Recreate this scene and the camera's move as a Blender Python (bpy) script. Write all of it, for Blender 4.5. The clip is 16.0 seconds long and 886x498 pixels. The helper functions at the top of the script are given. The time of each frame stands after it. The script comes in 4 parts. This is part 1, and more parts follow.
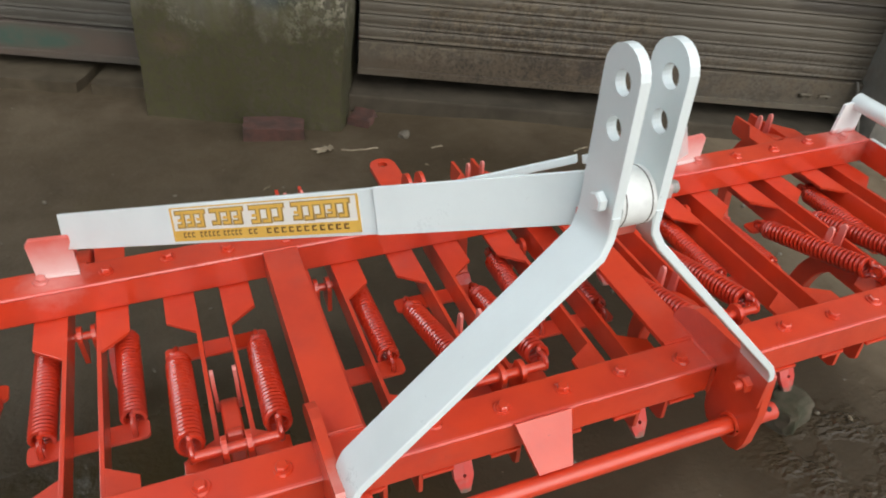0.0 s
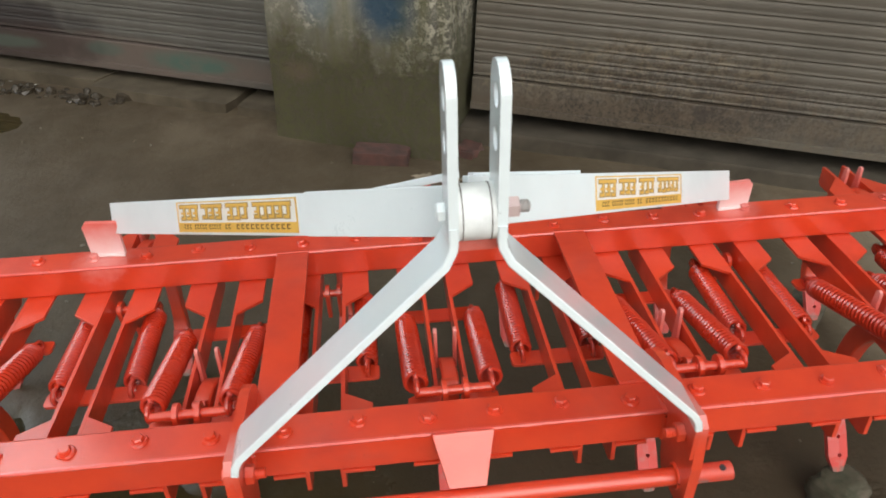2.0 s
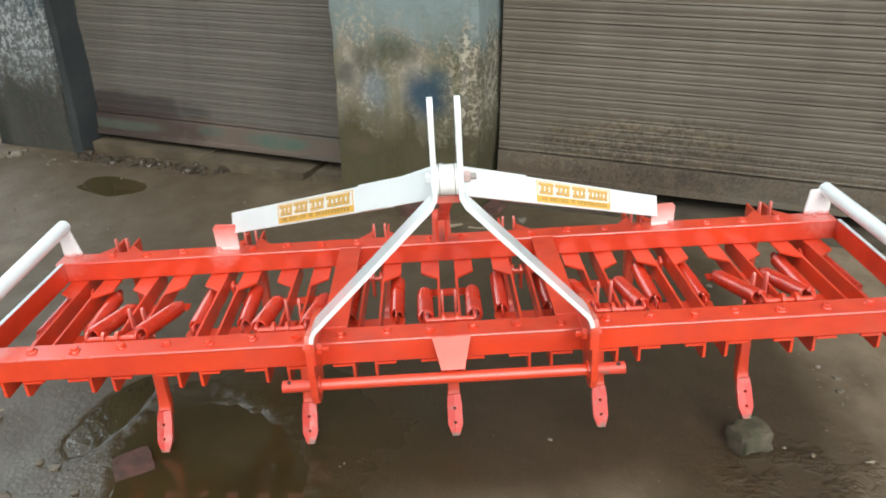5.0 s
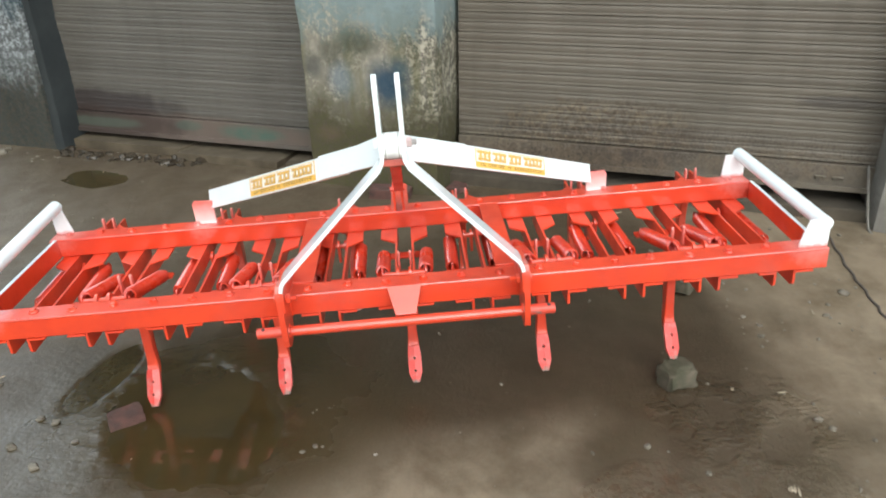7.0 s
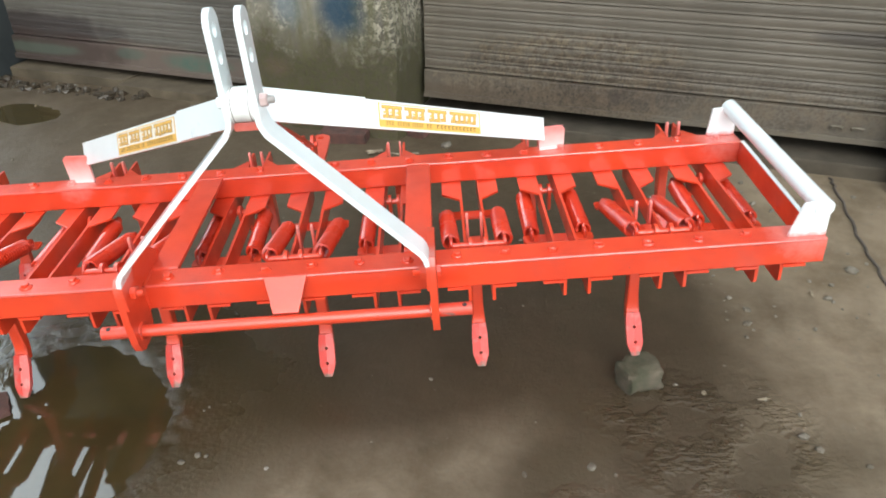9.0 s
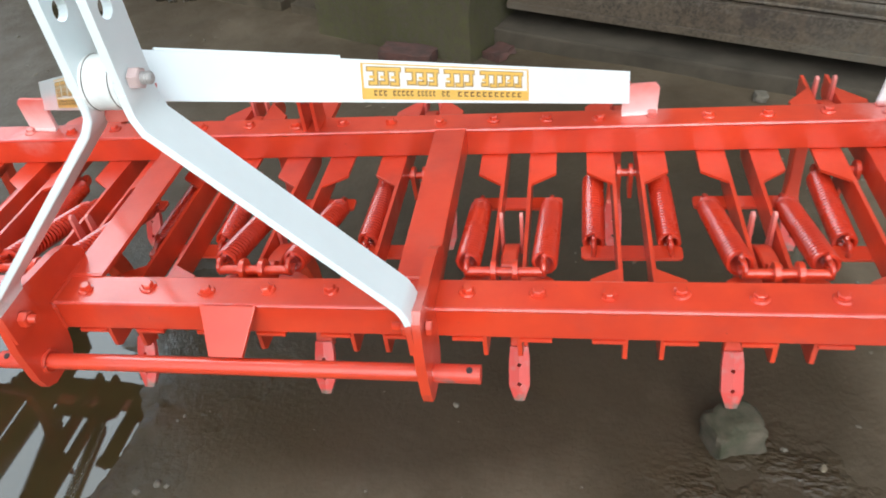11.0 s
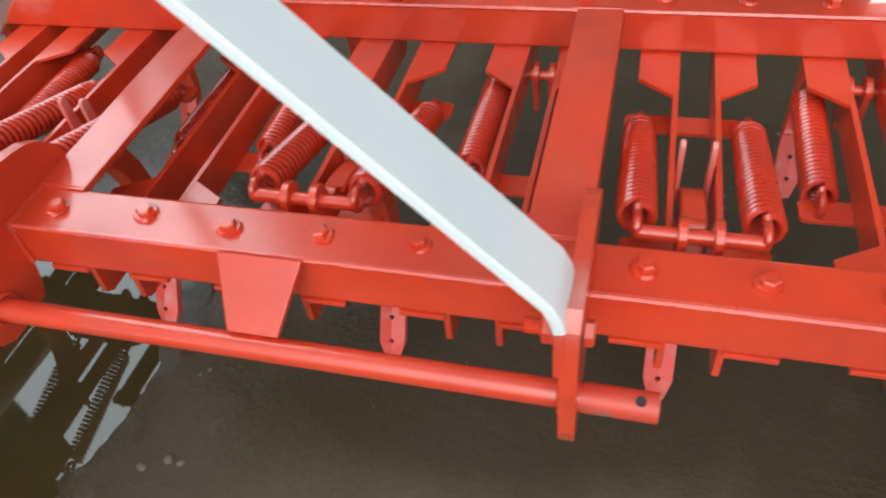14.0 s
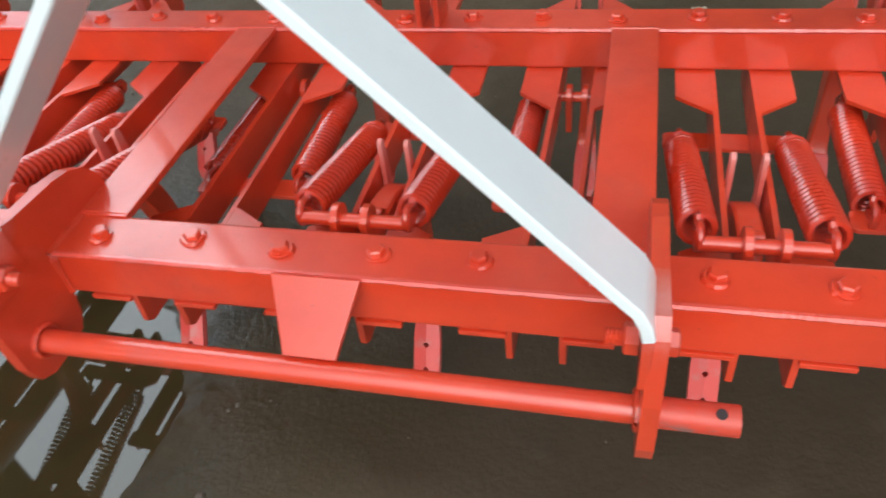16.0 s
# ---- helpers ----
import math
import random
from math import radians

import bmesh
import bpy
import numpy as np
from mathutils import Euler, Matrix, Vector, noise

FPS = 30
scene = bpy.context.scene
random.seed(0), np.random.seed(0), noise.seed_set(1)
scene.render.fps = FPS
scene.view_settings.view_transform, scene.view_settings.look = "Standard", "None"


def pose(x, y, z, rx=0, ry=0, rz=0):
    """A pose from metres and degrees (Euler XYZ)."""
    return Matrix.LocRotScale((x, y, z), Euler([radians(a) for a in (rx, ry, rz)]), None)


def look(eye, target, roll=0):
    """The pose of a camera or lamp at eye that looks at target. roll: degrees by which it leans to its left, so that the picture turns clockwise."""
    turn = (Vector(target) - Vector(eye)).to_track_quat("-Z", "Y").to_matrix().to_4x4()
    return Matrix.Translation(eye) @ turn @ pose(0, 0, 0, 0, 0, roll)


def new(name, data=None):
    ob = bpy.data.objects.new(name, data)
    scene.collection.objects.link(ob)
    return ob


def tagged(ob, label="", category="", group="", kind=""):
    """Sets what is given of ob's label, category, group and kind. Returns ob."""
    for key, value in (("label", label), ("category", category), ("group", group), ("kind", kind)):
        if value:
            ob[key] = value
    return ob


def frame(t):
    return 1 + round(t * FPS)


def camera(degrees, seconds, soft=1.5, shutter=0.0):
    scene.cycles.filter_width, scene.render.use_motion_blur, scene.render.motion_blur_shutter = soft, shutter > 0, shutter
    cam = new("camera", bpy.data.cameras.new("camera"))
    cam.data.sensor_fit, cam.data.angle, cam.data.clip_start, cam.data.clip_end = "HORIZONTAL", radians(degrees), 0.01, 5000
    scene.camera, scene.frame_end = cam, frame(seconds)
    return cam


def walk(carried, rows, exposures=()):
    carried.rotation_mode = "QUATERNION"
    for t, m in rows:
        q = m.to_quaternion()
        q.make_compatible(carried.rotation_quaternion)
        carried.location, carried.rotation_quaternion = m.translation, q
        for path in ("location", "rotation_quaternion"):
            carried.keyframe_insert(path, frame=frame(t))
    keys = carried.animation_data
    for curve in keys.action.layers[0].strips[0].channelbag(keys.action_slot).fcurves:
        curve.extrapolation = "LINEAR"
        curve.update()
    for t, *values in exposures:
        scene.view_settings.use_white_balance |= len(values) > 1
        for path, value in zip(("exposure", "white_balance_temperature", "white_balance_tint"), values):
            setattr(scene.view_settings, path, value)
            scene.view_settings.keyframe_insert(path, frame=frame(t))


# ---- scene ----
cam = camera(62.19, 16.0, 1.8, 0.4)
PATH = [
    (0, (-0.4362, -0.6619, 1.4588), (0.0929, 0.5876, 0.4347), 2.99),
    (0.5, (-0.3326, -0.7361, 1.4560), (0.0554, 0.5897, 0.4653), -1.67),
    (1, (-0.1752, -0.7966, 1.4444), (0.0268, 0.5706, 0.4544), 0.43),
    (1.5, (-0.1133, -0.8082, 1.4449), (-0.0118, 0.5651, 0.4481), -1.81),
    (2, (-0.0859, -0.8205, 1.4597), (0.0407, 0.5833, 0.5093), -1.56),
    (2.5, (-0.0182, -0.9879, 1.4661), (-0.0125, 0.4245, 0.5201), -2.86),
    (3, (0.0068, -1.1358, 1.4945), (-0.0287, 0.3100, 0.6010), -3.60),
    (3.5, (-0.0326, -1.2691, 1.5199), (-0.0084, 0.1810, 0.6332), -4.15),
    (4, (-0.0700, -1.3931, 1.5482), (-0.0319, 0.0856, 0.7102), -3.09),
    (6.5, (0.1176, -1.7996, 1.5883), (0.0733, -0.2523, 0.8855), -4.40),
    (7, (0.0751, -1.8640, 1.5941), (0.1178, -0.3408, 0.8403), -4.29),
    (7.5, (0.1036, -1.8501, 1.5755), (0.1387, -0.3523, 0.7721), -6.08),
    (8, (0.2015, -1.7298, 1.5470), (0.2847, -0.2244, 0.7617), -5.39),
    (8.2, (0.2573, -1.6765, 1.5357), (0.3342, -0.1799, 0.7330), -4.21),
    (10.3, (0.4865, -0.9964, 1.4308), (0.3196, 0.3663, 0.4281), -7.00),
    (10.5, (0.5176, -0.9442, 1.4156), (0.3232, 0.4059, 0.4011), -6.16),
    (11, (0.5575, -0.8400, 1.3849), (0.2726, 0.4412, 0.3045), -7.86),
    (11.5, (0.5342, -0.6991, 1.3760), (0.1871, 0.5614, 0.2894), -8.44),
    (12, (0.5476, -0.5988, 1.3560), (0.1607, 0.6206, 0.2364), -8.64),
    (12.5, (0.6429, -0.4888, 1.3226), (0.1302, 0.6088, 0.1300), -8.96),
    (13, (0.6544, -0.4400, 1.2613), (0.1035, 0.5579, 0.0000), -12.69),
    (13.5, (0.5156, -0.4399, 1.1755), (0.0322, 0.6083, -0.0726), -10.71),
    (14, (0.3767, -0.4971, 1.1256), (-0.0234, 0.6221, -0.0899), -8.07),
    (14.5, (0.3018, -0.5477, 1.1215), (-0.2176, 0.5810, -0.0388), -10.37),
    (15, (0.2629, -0.5728, 1.1280), (-0.2096, 0.6273, 0.0204), -8.02),
    (15.5, (0.2676, -0.5608, 1.1179), (-0.1876, 0.6220, -0.0151), -8.21),
    (16, (0.3049, -0.5189, 1.1043), (-0.0815, 0.6695, -0.0483), -8.27),
]

# The frame of the machine stands a little tipped on its stones: its own axes against the level ground.
TIP = pose(0, 0, -0.03, 0, -2.86, 0)
walk(cam, [(t, TIP @ look(eye, target, roll)) for t, eye, target, roll in PATH],
     [(0.0, -0.44, 6550, 10), (1.5, -0.38, 6550, 10), (2.5, -0.27, 6600, 10), (4.0, 0.02, 6600, 9), (6.5, 0.17, 6300, 8), (8.2, 0.42, 6300, 8), (10.3, -0.04, 6150, 8), (11.0, -0.04, 6080, 8),
      (12.0, -0.46, 5980, 8), (13.0, -0.19, 6150, 8), (13.5, -0.08, 6250, 8), (14.0, -0.29, 6250, 8), (15.0, -0.01, 6200, 9), (16.0, -0.22, 6200, 9)])

# ---- world and light: an open, overcast sky ----
SUN_UP, SUN_TURN = 42.0, 174.0
world = bpy.data.worlds.new("overcast_sky")
scene.world = world
world.use_nodes = True
wn = world.node_tree
sky = wn.nodes.new("ShaderNodeTexSky")
sky.sky_type = "NISHITA"
sky.sun_disc = False
sky.sun_elevation, sky.sun_rotation = radians(SUN_UP), radians(SUN_TURN)
sky.air_density, sky.dust_density, sky.ozone_density = 1.0, 3.0, 1.5
grey = wn.nodes.new("ShaderNodeHueSaturation")
grey.inputs["Saturation"].default_value = 0.5
wn.links.new(sky.outputs[0], grey.inputs["Color"])
cloud = wn.nodes.new("ShaderNodeMix")   # an even veil of bright cloud over the blue
cloud.data_type, cloud.blend_type = "RGBA", "ADD"
cloud.inputs[0].default_value = 1.0
across = wn.nodes.new("ShaderNodeTexCoord")
toward = wn.nodes.new("ShaderNodeVectorMath")
toward.operation = "DOT_PRODUCT"
toward.inputs[1].default_value = Vector((-0.60, 0.42, 0.68)).normalized()
wn.links.new(across.outputs["Generated"], toward.inputs[0])
thin = wn.nodes.new("ShaderNodeMapRange")   # the cloud thins towards one side of the sky
thin.interpolation_type = "SMOOTHSTEP"
thin.inputs["From Min"].default_value, thin.inputs["From Max"].default_value = 0.91, 0.988
wn.links.new(toward.outputs["Value"], thin.inputs["Value"])
veil = wn.nodes.new("ShaderNodeMix")
veil.data_type = "RGBA"
veil.inputs[6].default_value, veil.inputs[7].default_value = (4.9, 5.5, 5.8, 1), (33.0, 36.5, 37.5, 1)
wn.links.new(thin.outputs[0], veil.inputs[0])
wn.links.new(veil.outputs[2], cloud.inputs[7])
wn.links.new(grey.outputs[0], cloud.inputs[6])
wn.links.new(cloud.outputs[2], wn.nodes["Background"].inputs["Color"])
wn.nodes["Background"].inputs["Strength"].default_value = 0.15
sun = new("sun", bpy.data.lights.new("sun", "SUN"))
sun.data.energy, sun.data.angle, sun.data.color = 1.1, radians(60), (1.0, 0.93, 0.82)
az, el = radians(SUN_TURN), radians(SUN_UP)
sun.matrix_world = look((math.sin(az) * math.cos(el) * 20, math.cos(az) * math.cos(el) * 20, math.sin(el) * 20), (0, 0, 0))


# ---- materials ----
class Mat:
    """A node material under construction."""

    def __init__(self, name, rough=0.5, metal=0.0):
        self.m = bpy.data.materials.new(name)
        self.m.use_nodes = True
        self.t = self.m.node_tree
        self.b = self.t.nodes["Principled BSDF"]
        self.b.inputs["Roughness"].default_value = rough
        self.b.inputs["Metallic"].default_value = metal
        self.geo = self.t.nodes.new("ShaderNodeNewGeometry")
        self.tc = self.t.nodes.new("ShaderNodeTexCoord")
        self.pos = self.geo.outputs["Position"]
        self.obj = self.tc.outputs["Object"]

    def node(self, kind, **inputs):
        n = self.t.nodes.new(kind)
        for k, v in inputs.items():
            self.put(n.inputs[k.replace("_", " ")], v)
        return n

    def put(self, socket, v):
        if isinstance(v, bpy.types.NodeSocket):
            self.t.links.new(v, socket)
        elif isinstance(v, (tuple, list)) and len(v) == 3 and socket.type == "RGBA":
            socket.default_value = (*v, 1)
        else:
            socket.default_value = v

    def noise(self, scale, detail=4.0, rough=0.55, vec=None, squash=None):
        v = vec or self.pos
        if squash:
            v = self.node("ShaderNodeMapping", Vector=v, Scale=squash).outputs[0]
        return self.node("ShaderNodeTexNoise", Vector=v, Scale=scale, Detail=detail, Roughness=rough).outputs["Fac"]

    def ramp(self, fac, lo, hi, a=0.0, b=1.0):
        n = self.node("ShaderNodeMapRange", Value=fac)
        n.inputs["From Min"].default_value, n.inputs["From Max"].default_value = lo, hi
        n.inputs["To Min"].default_value, n.inputs["To Max"].default_value = a, b
        return n.outputs[0]

    def mix(self, fac, a, b):
        n = self.t.nodes.new("ShaderNodeMix")
        n.data_type = "RGBA"
        self.put(n.inputs[0], fac)
        self.put(n.inputs[6], a)
        self.put(n.inputs[7], b)
        return n.outputs[2]

    def math(self, op, a, b=0.0):
        n = self.t.nodes.new("ShaderNodeMath")
        n.operation = op
        self.put(n.inputs[0], a)
        self.put(n.inputs[1], b)
        return n.outputs[0]

    def axis(self, i, vec=None):
        return self.node("ShaderNodeSeparateXYZ", Vector=vec or self.pos).outputs[i]

    def spot(self, x, y, rx, ry, wob=0.35, scale=2.2, soft=0.1):
        """1 inside a ragged ellipse on the ground, falling to 0 at its rim."""
        dx = self.math("DIVIDE", self.math("SUBTRACT", self.axis(0), x), rx)
        dy = self.math("DIVIDE", self.math("SUBTRACT", self.axis(1), y), ry)
        r = self.math("SQRT", self.math("ADD", self.math("MULTIPLY", dx, dx), self.math("MULTIPLY", dy, dy)))
        n = self.math("MULTIPLY", self.math("SUBTRACT", self.noise(scale, 5.0), 0.5), wob * 4)
        return self.ramp(self.math("ADD", r, n), 1 + soft, 1 - soft)

    def oval(self, a, c, ca, cc, ra, rc, wob=0.3, scale=6.0, soft=0.25):
        """1 inside a ragged oval in the plane of two coordinates a and c."""
        da = self.math("DIVIDE", self.math("SUBTRACT", a, ca), ra)
        dc = self.math("DIVIDE", self.math("SUBTRACT", c, cc), rc)
        r = self.math("SQRT", self.math("ADD", self.math("MULTIPLY", da, da), self.math("MULTIPLY", dc, dc)))
        n = self.math("MULTIPLY", self.math("SUBTRACT", self.noise(scale, 5.0), 0.5), wob * 4)
        return self.ramp(self.math("ADD", r, n), 1 + soft, 1 - soft)

    def along_wall(self):
        """The distance along the shop fronts, from the foot of the middle pillar's corner."""
        n = self.t.nodes.new("ShaderNodeVectorMath")
        n.operation = "DOT_PRODUCT"
        self.put(n.inputs[0], self.pos)
        n.inputs[1].default_value = (0.9323, -0.3616, 0)
        return self.math("SUBTRACT", n.outputs["Value"], 0.31 * 0.9323 - 2.12 * 0.3616)

    def colour(self, c):
        self.put(self.b.inputs["Base Color"], c)
        return self

    def rough(self, r):
        self.put(self.b.inputs["Roughness"], r)
        return self

    def bump(self, height, strength=0.3, distance=0.005):
        n = self.node("ShaderNodeBump", Height=height, Strength=strength, Distance=distance)
        self.t.links.new(n.outputs[0], self.b.inputs["Normal"])
        return self


def painted(name, base, shade, rough=0.32, dust=0.55, chips=0.6, drift=()):
    """Brushed gloss paint: cloudy tone, fine orange peel, dust."""
    k = Mat(name)
    cloud = k.noise(9.0, 4.0)
    fine = k.noise(220.0, 3.0)
    dusty = k.math("MULTIPLY", k.ramp(k.noise(3.3, 5.0, 0.6), 0.50, 0.70), k.ramp(k.noise(16.0, 5.0, 0.7), 0.35, 0.65))
    c = k.mix(k.ramp(cloud, 0.35, 0.7), base, shade)
    c = k.mix(k.math("MULTIPLY", dusty, dust), c, tuple(0.55 * v + 0.06 for v in base))
    c = k.mix(k.ramp(k.noise(75.0, 4.0, 0.7), 0.70, 0.74, 0.0, chips), c, tuple(0.25 * v + 0.02 for v in base))
    for x, y, z, r, how in drift:
        d = k.t.nodes.new("ShaderNodeVectorMath")
        d.operation = "DISTANCE"
        k.put(d.inputs[0], k.pos)
        d.inputs[1].default_value = TIP @ Vector((x, y, z))
        far = k.math("ADD", d.outputs["Value"], k.math("MULTIPLY", k.math("SUBTRACT", k.noise(60.0, 5.0, 0.65), 0.5), r * 0.7))
        c = k.mix(k.ramp(far, r, r * 0.2, 0.0, how), c, (0.80, 0.52, 0.49))
    k.colour(c)
    k.rough(k.math("ADD", k.math("ADD", k.ramp(cloud, 0.3, 0.7, rough - 0.08, rough + 0.12), k.ramp(fine, 0.4, 0.7, 0.0, 0.05)), k.math("MULTIPLY", dusty, 0.25)))
    k.bump(k.math("ADD", k.math("MULTIPLY", fine, 0.25), k.math("MULTIPLY", k.noise(45.0, 3.0), 0.75)), 0.16, 0.003)
    k.b.inputs["Coat Weight"].default_value, k.b.inputs["Coat Roughness"].default_value = 0.9, 0.16
    return k.m


# places where the white spray paint has drifted onto the red: x, y, z, reach, strength
DRIFT = [(-0.32, -0.10, 0.668, 0.055, 0.35), (0.345, -0.10, 0.668, 0.055, 0.35), (-0.69, 0.53, 0.600, 0.07, 0.35), (0.71, 0.56, 0.600, 0.07, 0.35),
         (-1.19, 0.0, 0.61, 0.10, 0.4), (1.20, 0.0, 0.61, 0.10, 0.4), (-1.19, 0.55, 0.61, 0.10, 0.4), (1.20, 0.55, 0.61, 0.10, 0.4), (0.0, -0.06, 0.96, 0.09, 0.4)]
RED = painted("red_gloss_paint", (0.71, 0.056, 0.016), (0.59, 0.040, 0.013), 0.36, drift=DRIFT)
# Weld bead paint lightened to pink: the edge highlight is put into its colour.
WELD_HIGHLIGHT_RED = painted("red_weld_paint_with_highlight", (0.76, 0.10, 0.065), (0.70, 0.07, 0.05), 0.28)
# A darker, glossier red for the springs.
SPRING_RED = painted("red_paint_in_the_springs", (0.60, 0.040, 0.013), (0.47, 0.028, 0.011), 0.26)
WHITE = painted("white_gloss_paint", (0.81, 0.885, 0.89), (0.76, 0.83, 0.835), 0.33, 0.10, 0.35)


def worn_steel():
    k = Mat("red_paint_worn_to_steel", 0.4)
    n = k.noise(55.0, 5.0)
    worn = k.math("MULTIPLY", k.ramp(k.noise(38.0, 6.0, 0.7, None, (0.5, 1.6, 1.6)), 0.53, 0.60), k.ramp(k.axis(2, k.obj), 0.516, 0.503))
    c = k.mix(k.ramp(n, 0.35, 0.7), (0.62, 0.052, 0.024), (0.56, 0.075, 0.048))
    k.colour(k.mix(worn, c, (0.17, 0.135, 0.12)))
    k.rough(k.ramp(n, 0.4, 0.7, 0.32, 0.45))
    k.bump(k.noise(120.0, 4.0), 0.2, 0.002)
    return k.m


def foot_paint():
    k = Mat("thin_red_paint_on_tine_foot", 0.3)
    n = k.noise(35.0, 4.0)
    c = k.mix(k.ramp(n, 0.5, 0.7), (0.66, 0.075, 0.06), (0.56, 0.17, 0.15))
    worn = k.ramp(k.math("ADD", k.axis(2, k.obj), k.math("MULTIPLY", k.math("SUBTRACT", k.noise(60.0, 4.0), 0.5), 0.05)), 0.094, 0.080)
    k.colour(k.mix(worn, c, (0.20, 0.155, 0.125)))
    k.rough(k.ramp(n, 0.3, 0.7, 0.28, 0.45))
    k.bump(k.noise(90.0), 0.15, 0.003)
    return k.m


WORN, FOOT = worn_steel(), foot_paint()


def flat_mat(name, c, rough=0.5, metal=0.0, vary=0.12):
    k = Mat(name, rough, metal)
    n = k.noise(40.0, 4.0)
    k.colour(k.mix(k.ramp(n, 0.3, 0.7), tuple(v * (1 - vary) for v in c), tuple(min(1, v * (1 + vary)) for v in c)))
    return k.m


STEEL = flat_mat("bare_bolt_steel", (0.42, 0.40, 0.38), 0.4, 0.35)
TUBE_WHITE = flat_mat("chalky_white_paint", (0.77, 0.79, 0.77), 0.5)
HOLE = flat_mat("shadowed_hole_steel", (0.03, 0.02, 0.02), 0.7)
PAPER = flat_mat("glossy_white_sticker", (0.82, 0.80, 0.74), 0.3, 0.0, 0.03)
GOLD = flat_mat("golden_yellow_print", (0.78, 0.48, 0.10), 0.3, 0.0, 0.05)
INK = flat_mat("dark_brown_print", (0.16, 0.085, 0.03), 0.35)
GOLDEDGE = flat_mat("brown_gold_print", (0.46, 0.30, 0.10), 0.35)


def ground_mat():
    k = Mat("wet_muddy_concrete")
    big, mid, fine = k.noise(0.9, 5.0), k.noise(5.0, 6.0, 0.6), k.noise(70.0, 5.0, 0.65)
    base = k.mix(k.ramp(big, 0.35, 0.65), (0.164, 0.125, 0.080), (0.232, 0.184, 0.124))
    base = k.mix(k.ramp(mid, 0.4, 0.72), base, (0.104, 0.076, 0.043))
    base = k.mix(k.ramp(fine, 0.55, 0.75, 0.0, 0.5), base, (0.17, 0.15, 0.115))
    wet = k.math("MAXIMUM", k.math("MAXIMUM", k.math("MAXIMUM", k.spot(-0.02, 0.44, 1.28, 0.50, 0.2, 2.2, 0.3), k.spot(-1.50, 0.05, 0.90, 0.85, 0.2, 2.0, 0.4)), k.math("MAXIMUM", k.spot(0.55, 1.05, 0.80, 0.85, 0.2, 2.0, 0.3), k.spot(0.86, 0.55, 0.46, 0.95, 0.2, 2.4, 0.3))), k.math("MULTIPLY", k.spot(0.86, -0.16, 0.50, 0.32, 0.3, 3.2, 0.45), 0.85))
    # Besides wetness, damp holds the shade on the ground along the shop fronts.
    damp = k.spot(-0.7, 1.08, 2.05, 1.30, 0.25, 1.3, 0.25)
    pool = k.spot(-0.70, 0.20, 0.58, 0.48, 0.25, 2.6, 0.4)
    mudwet = k.math("MAXIMUM", k.math("MAXIMUM", k.spot(0.64, -0.34, 0.20, 0.14, 0.3, 5.0), k.spot(1.05, -0.36, 0.22, 0.16, 0.3, 5.0)), 0.0)
    sheen = k.math("MULTIPLY", mudwet, k.ramp(k.noise(24.0, 4.0), 0.44, 0.54))
    damp = k.math("MAXIMUM", damp, k.spot(-1.9, 2.4, 1.4, 0.9, 0.3, 1.6, 0.3))
    wetness = k.math("MAXIMUM", k.math("MAXIMUM", wet, k.math("MULTIPLY", damp, 0.8)), pool)
    col = k.mix(k.math("MULTIPLY", wetness, 0.85), base, (0.036, 0.0245, 0.0125))
    col = k.mix(pool, col, (0.040, 0.029, 0.010))
    blot = k.noise(2.3, 6.0, 0.65)
    col = k.mix(k.ramp(blot, 0.5, 0.68, 0.0, 0.55), col, (0.060, 0.043, 0.021))
    k.colour(k.mix(k.math("MULTIPLY", k.ramp(k.noise(11.0, 5.0, 0.7), 0.56, 0.72, 0.0, 0.5), k.ramp(wetness, 0.0, 1.0, 1.0, 0.35)), col, (0.125, 0.104, 0.072)))
    r = k.ramp(wetness, 0.0, 1.0, 0.88, 0.50)
    r = k.math("ADD", r, k.ramp(mid, 0.3, 0.7, -0.1, 0.1))
    r = k.math("MULTIPLY", r, k.math("MULTIPLY", k.ramp(pool, 0.0, 1.0, 1.0, 0.25), k.ramp(sheen, 0.0, 1.0, 1.0, 0.35)))
    k.put(k.b.inputs["Specular IOR Level"], k.math("MAXIMUM", k.ramp(wetness, 0.0, 1.0, 0.14, 0.26), k.ramp(sheen, 0.0, 1.0, 0.4, 1.0)))
    ripple = k.math("MULTIPLY", k.spot(1.06, 0.0, 0.30, 0.24, 0.3, 4.0, 0.3), k.ramp(k.noise(6.5, 4.0), 0.46, 0.57))
    relief = k.math("ADD", k.math("ADD", k.math("MULTIPLY", mid, 1.2), k.math("MULTIPLY", fine, 0.35)), k.math("MULTIPLY", mudwet, k.math("MULTIPLY", k.noise(30.0, 3.0), 0.9)))
    relief = k.math("ADD", relief, k.math("MULTIPLY", ripple, k.math("MULTIPLY", k.noise(58.0, 2.0, 0.5, None, (0.6, 1.2, 1.0)), 2.6)))
    k.rough(k.math("MULTIPLY", r, k.ramp(ripple, 0.0, 1.0, 1.0, 0.2)))
    n = k.node("ShaderNodeBump", Height=relief, Distance=0.012)
    n.inputs["Strength"].default_value = 0.5
    k.t.links.new(n.outputs[0], k.b.inputs["Normal"])
    return k.m


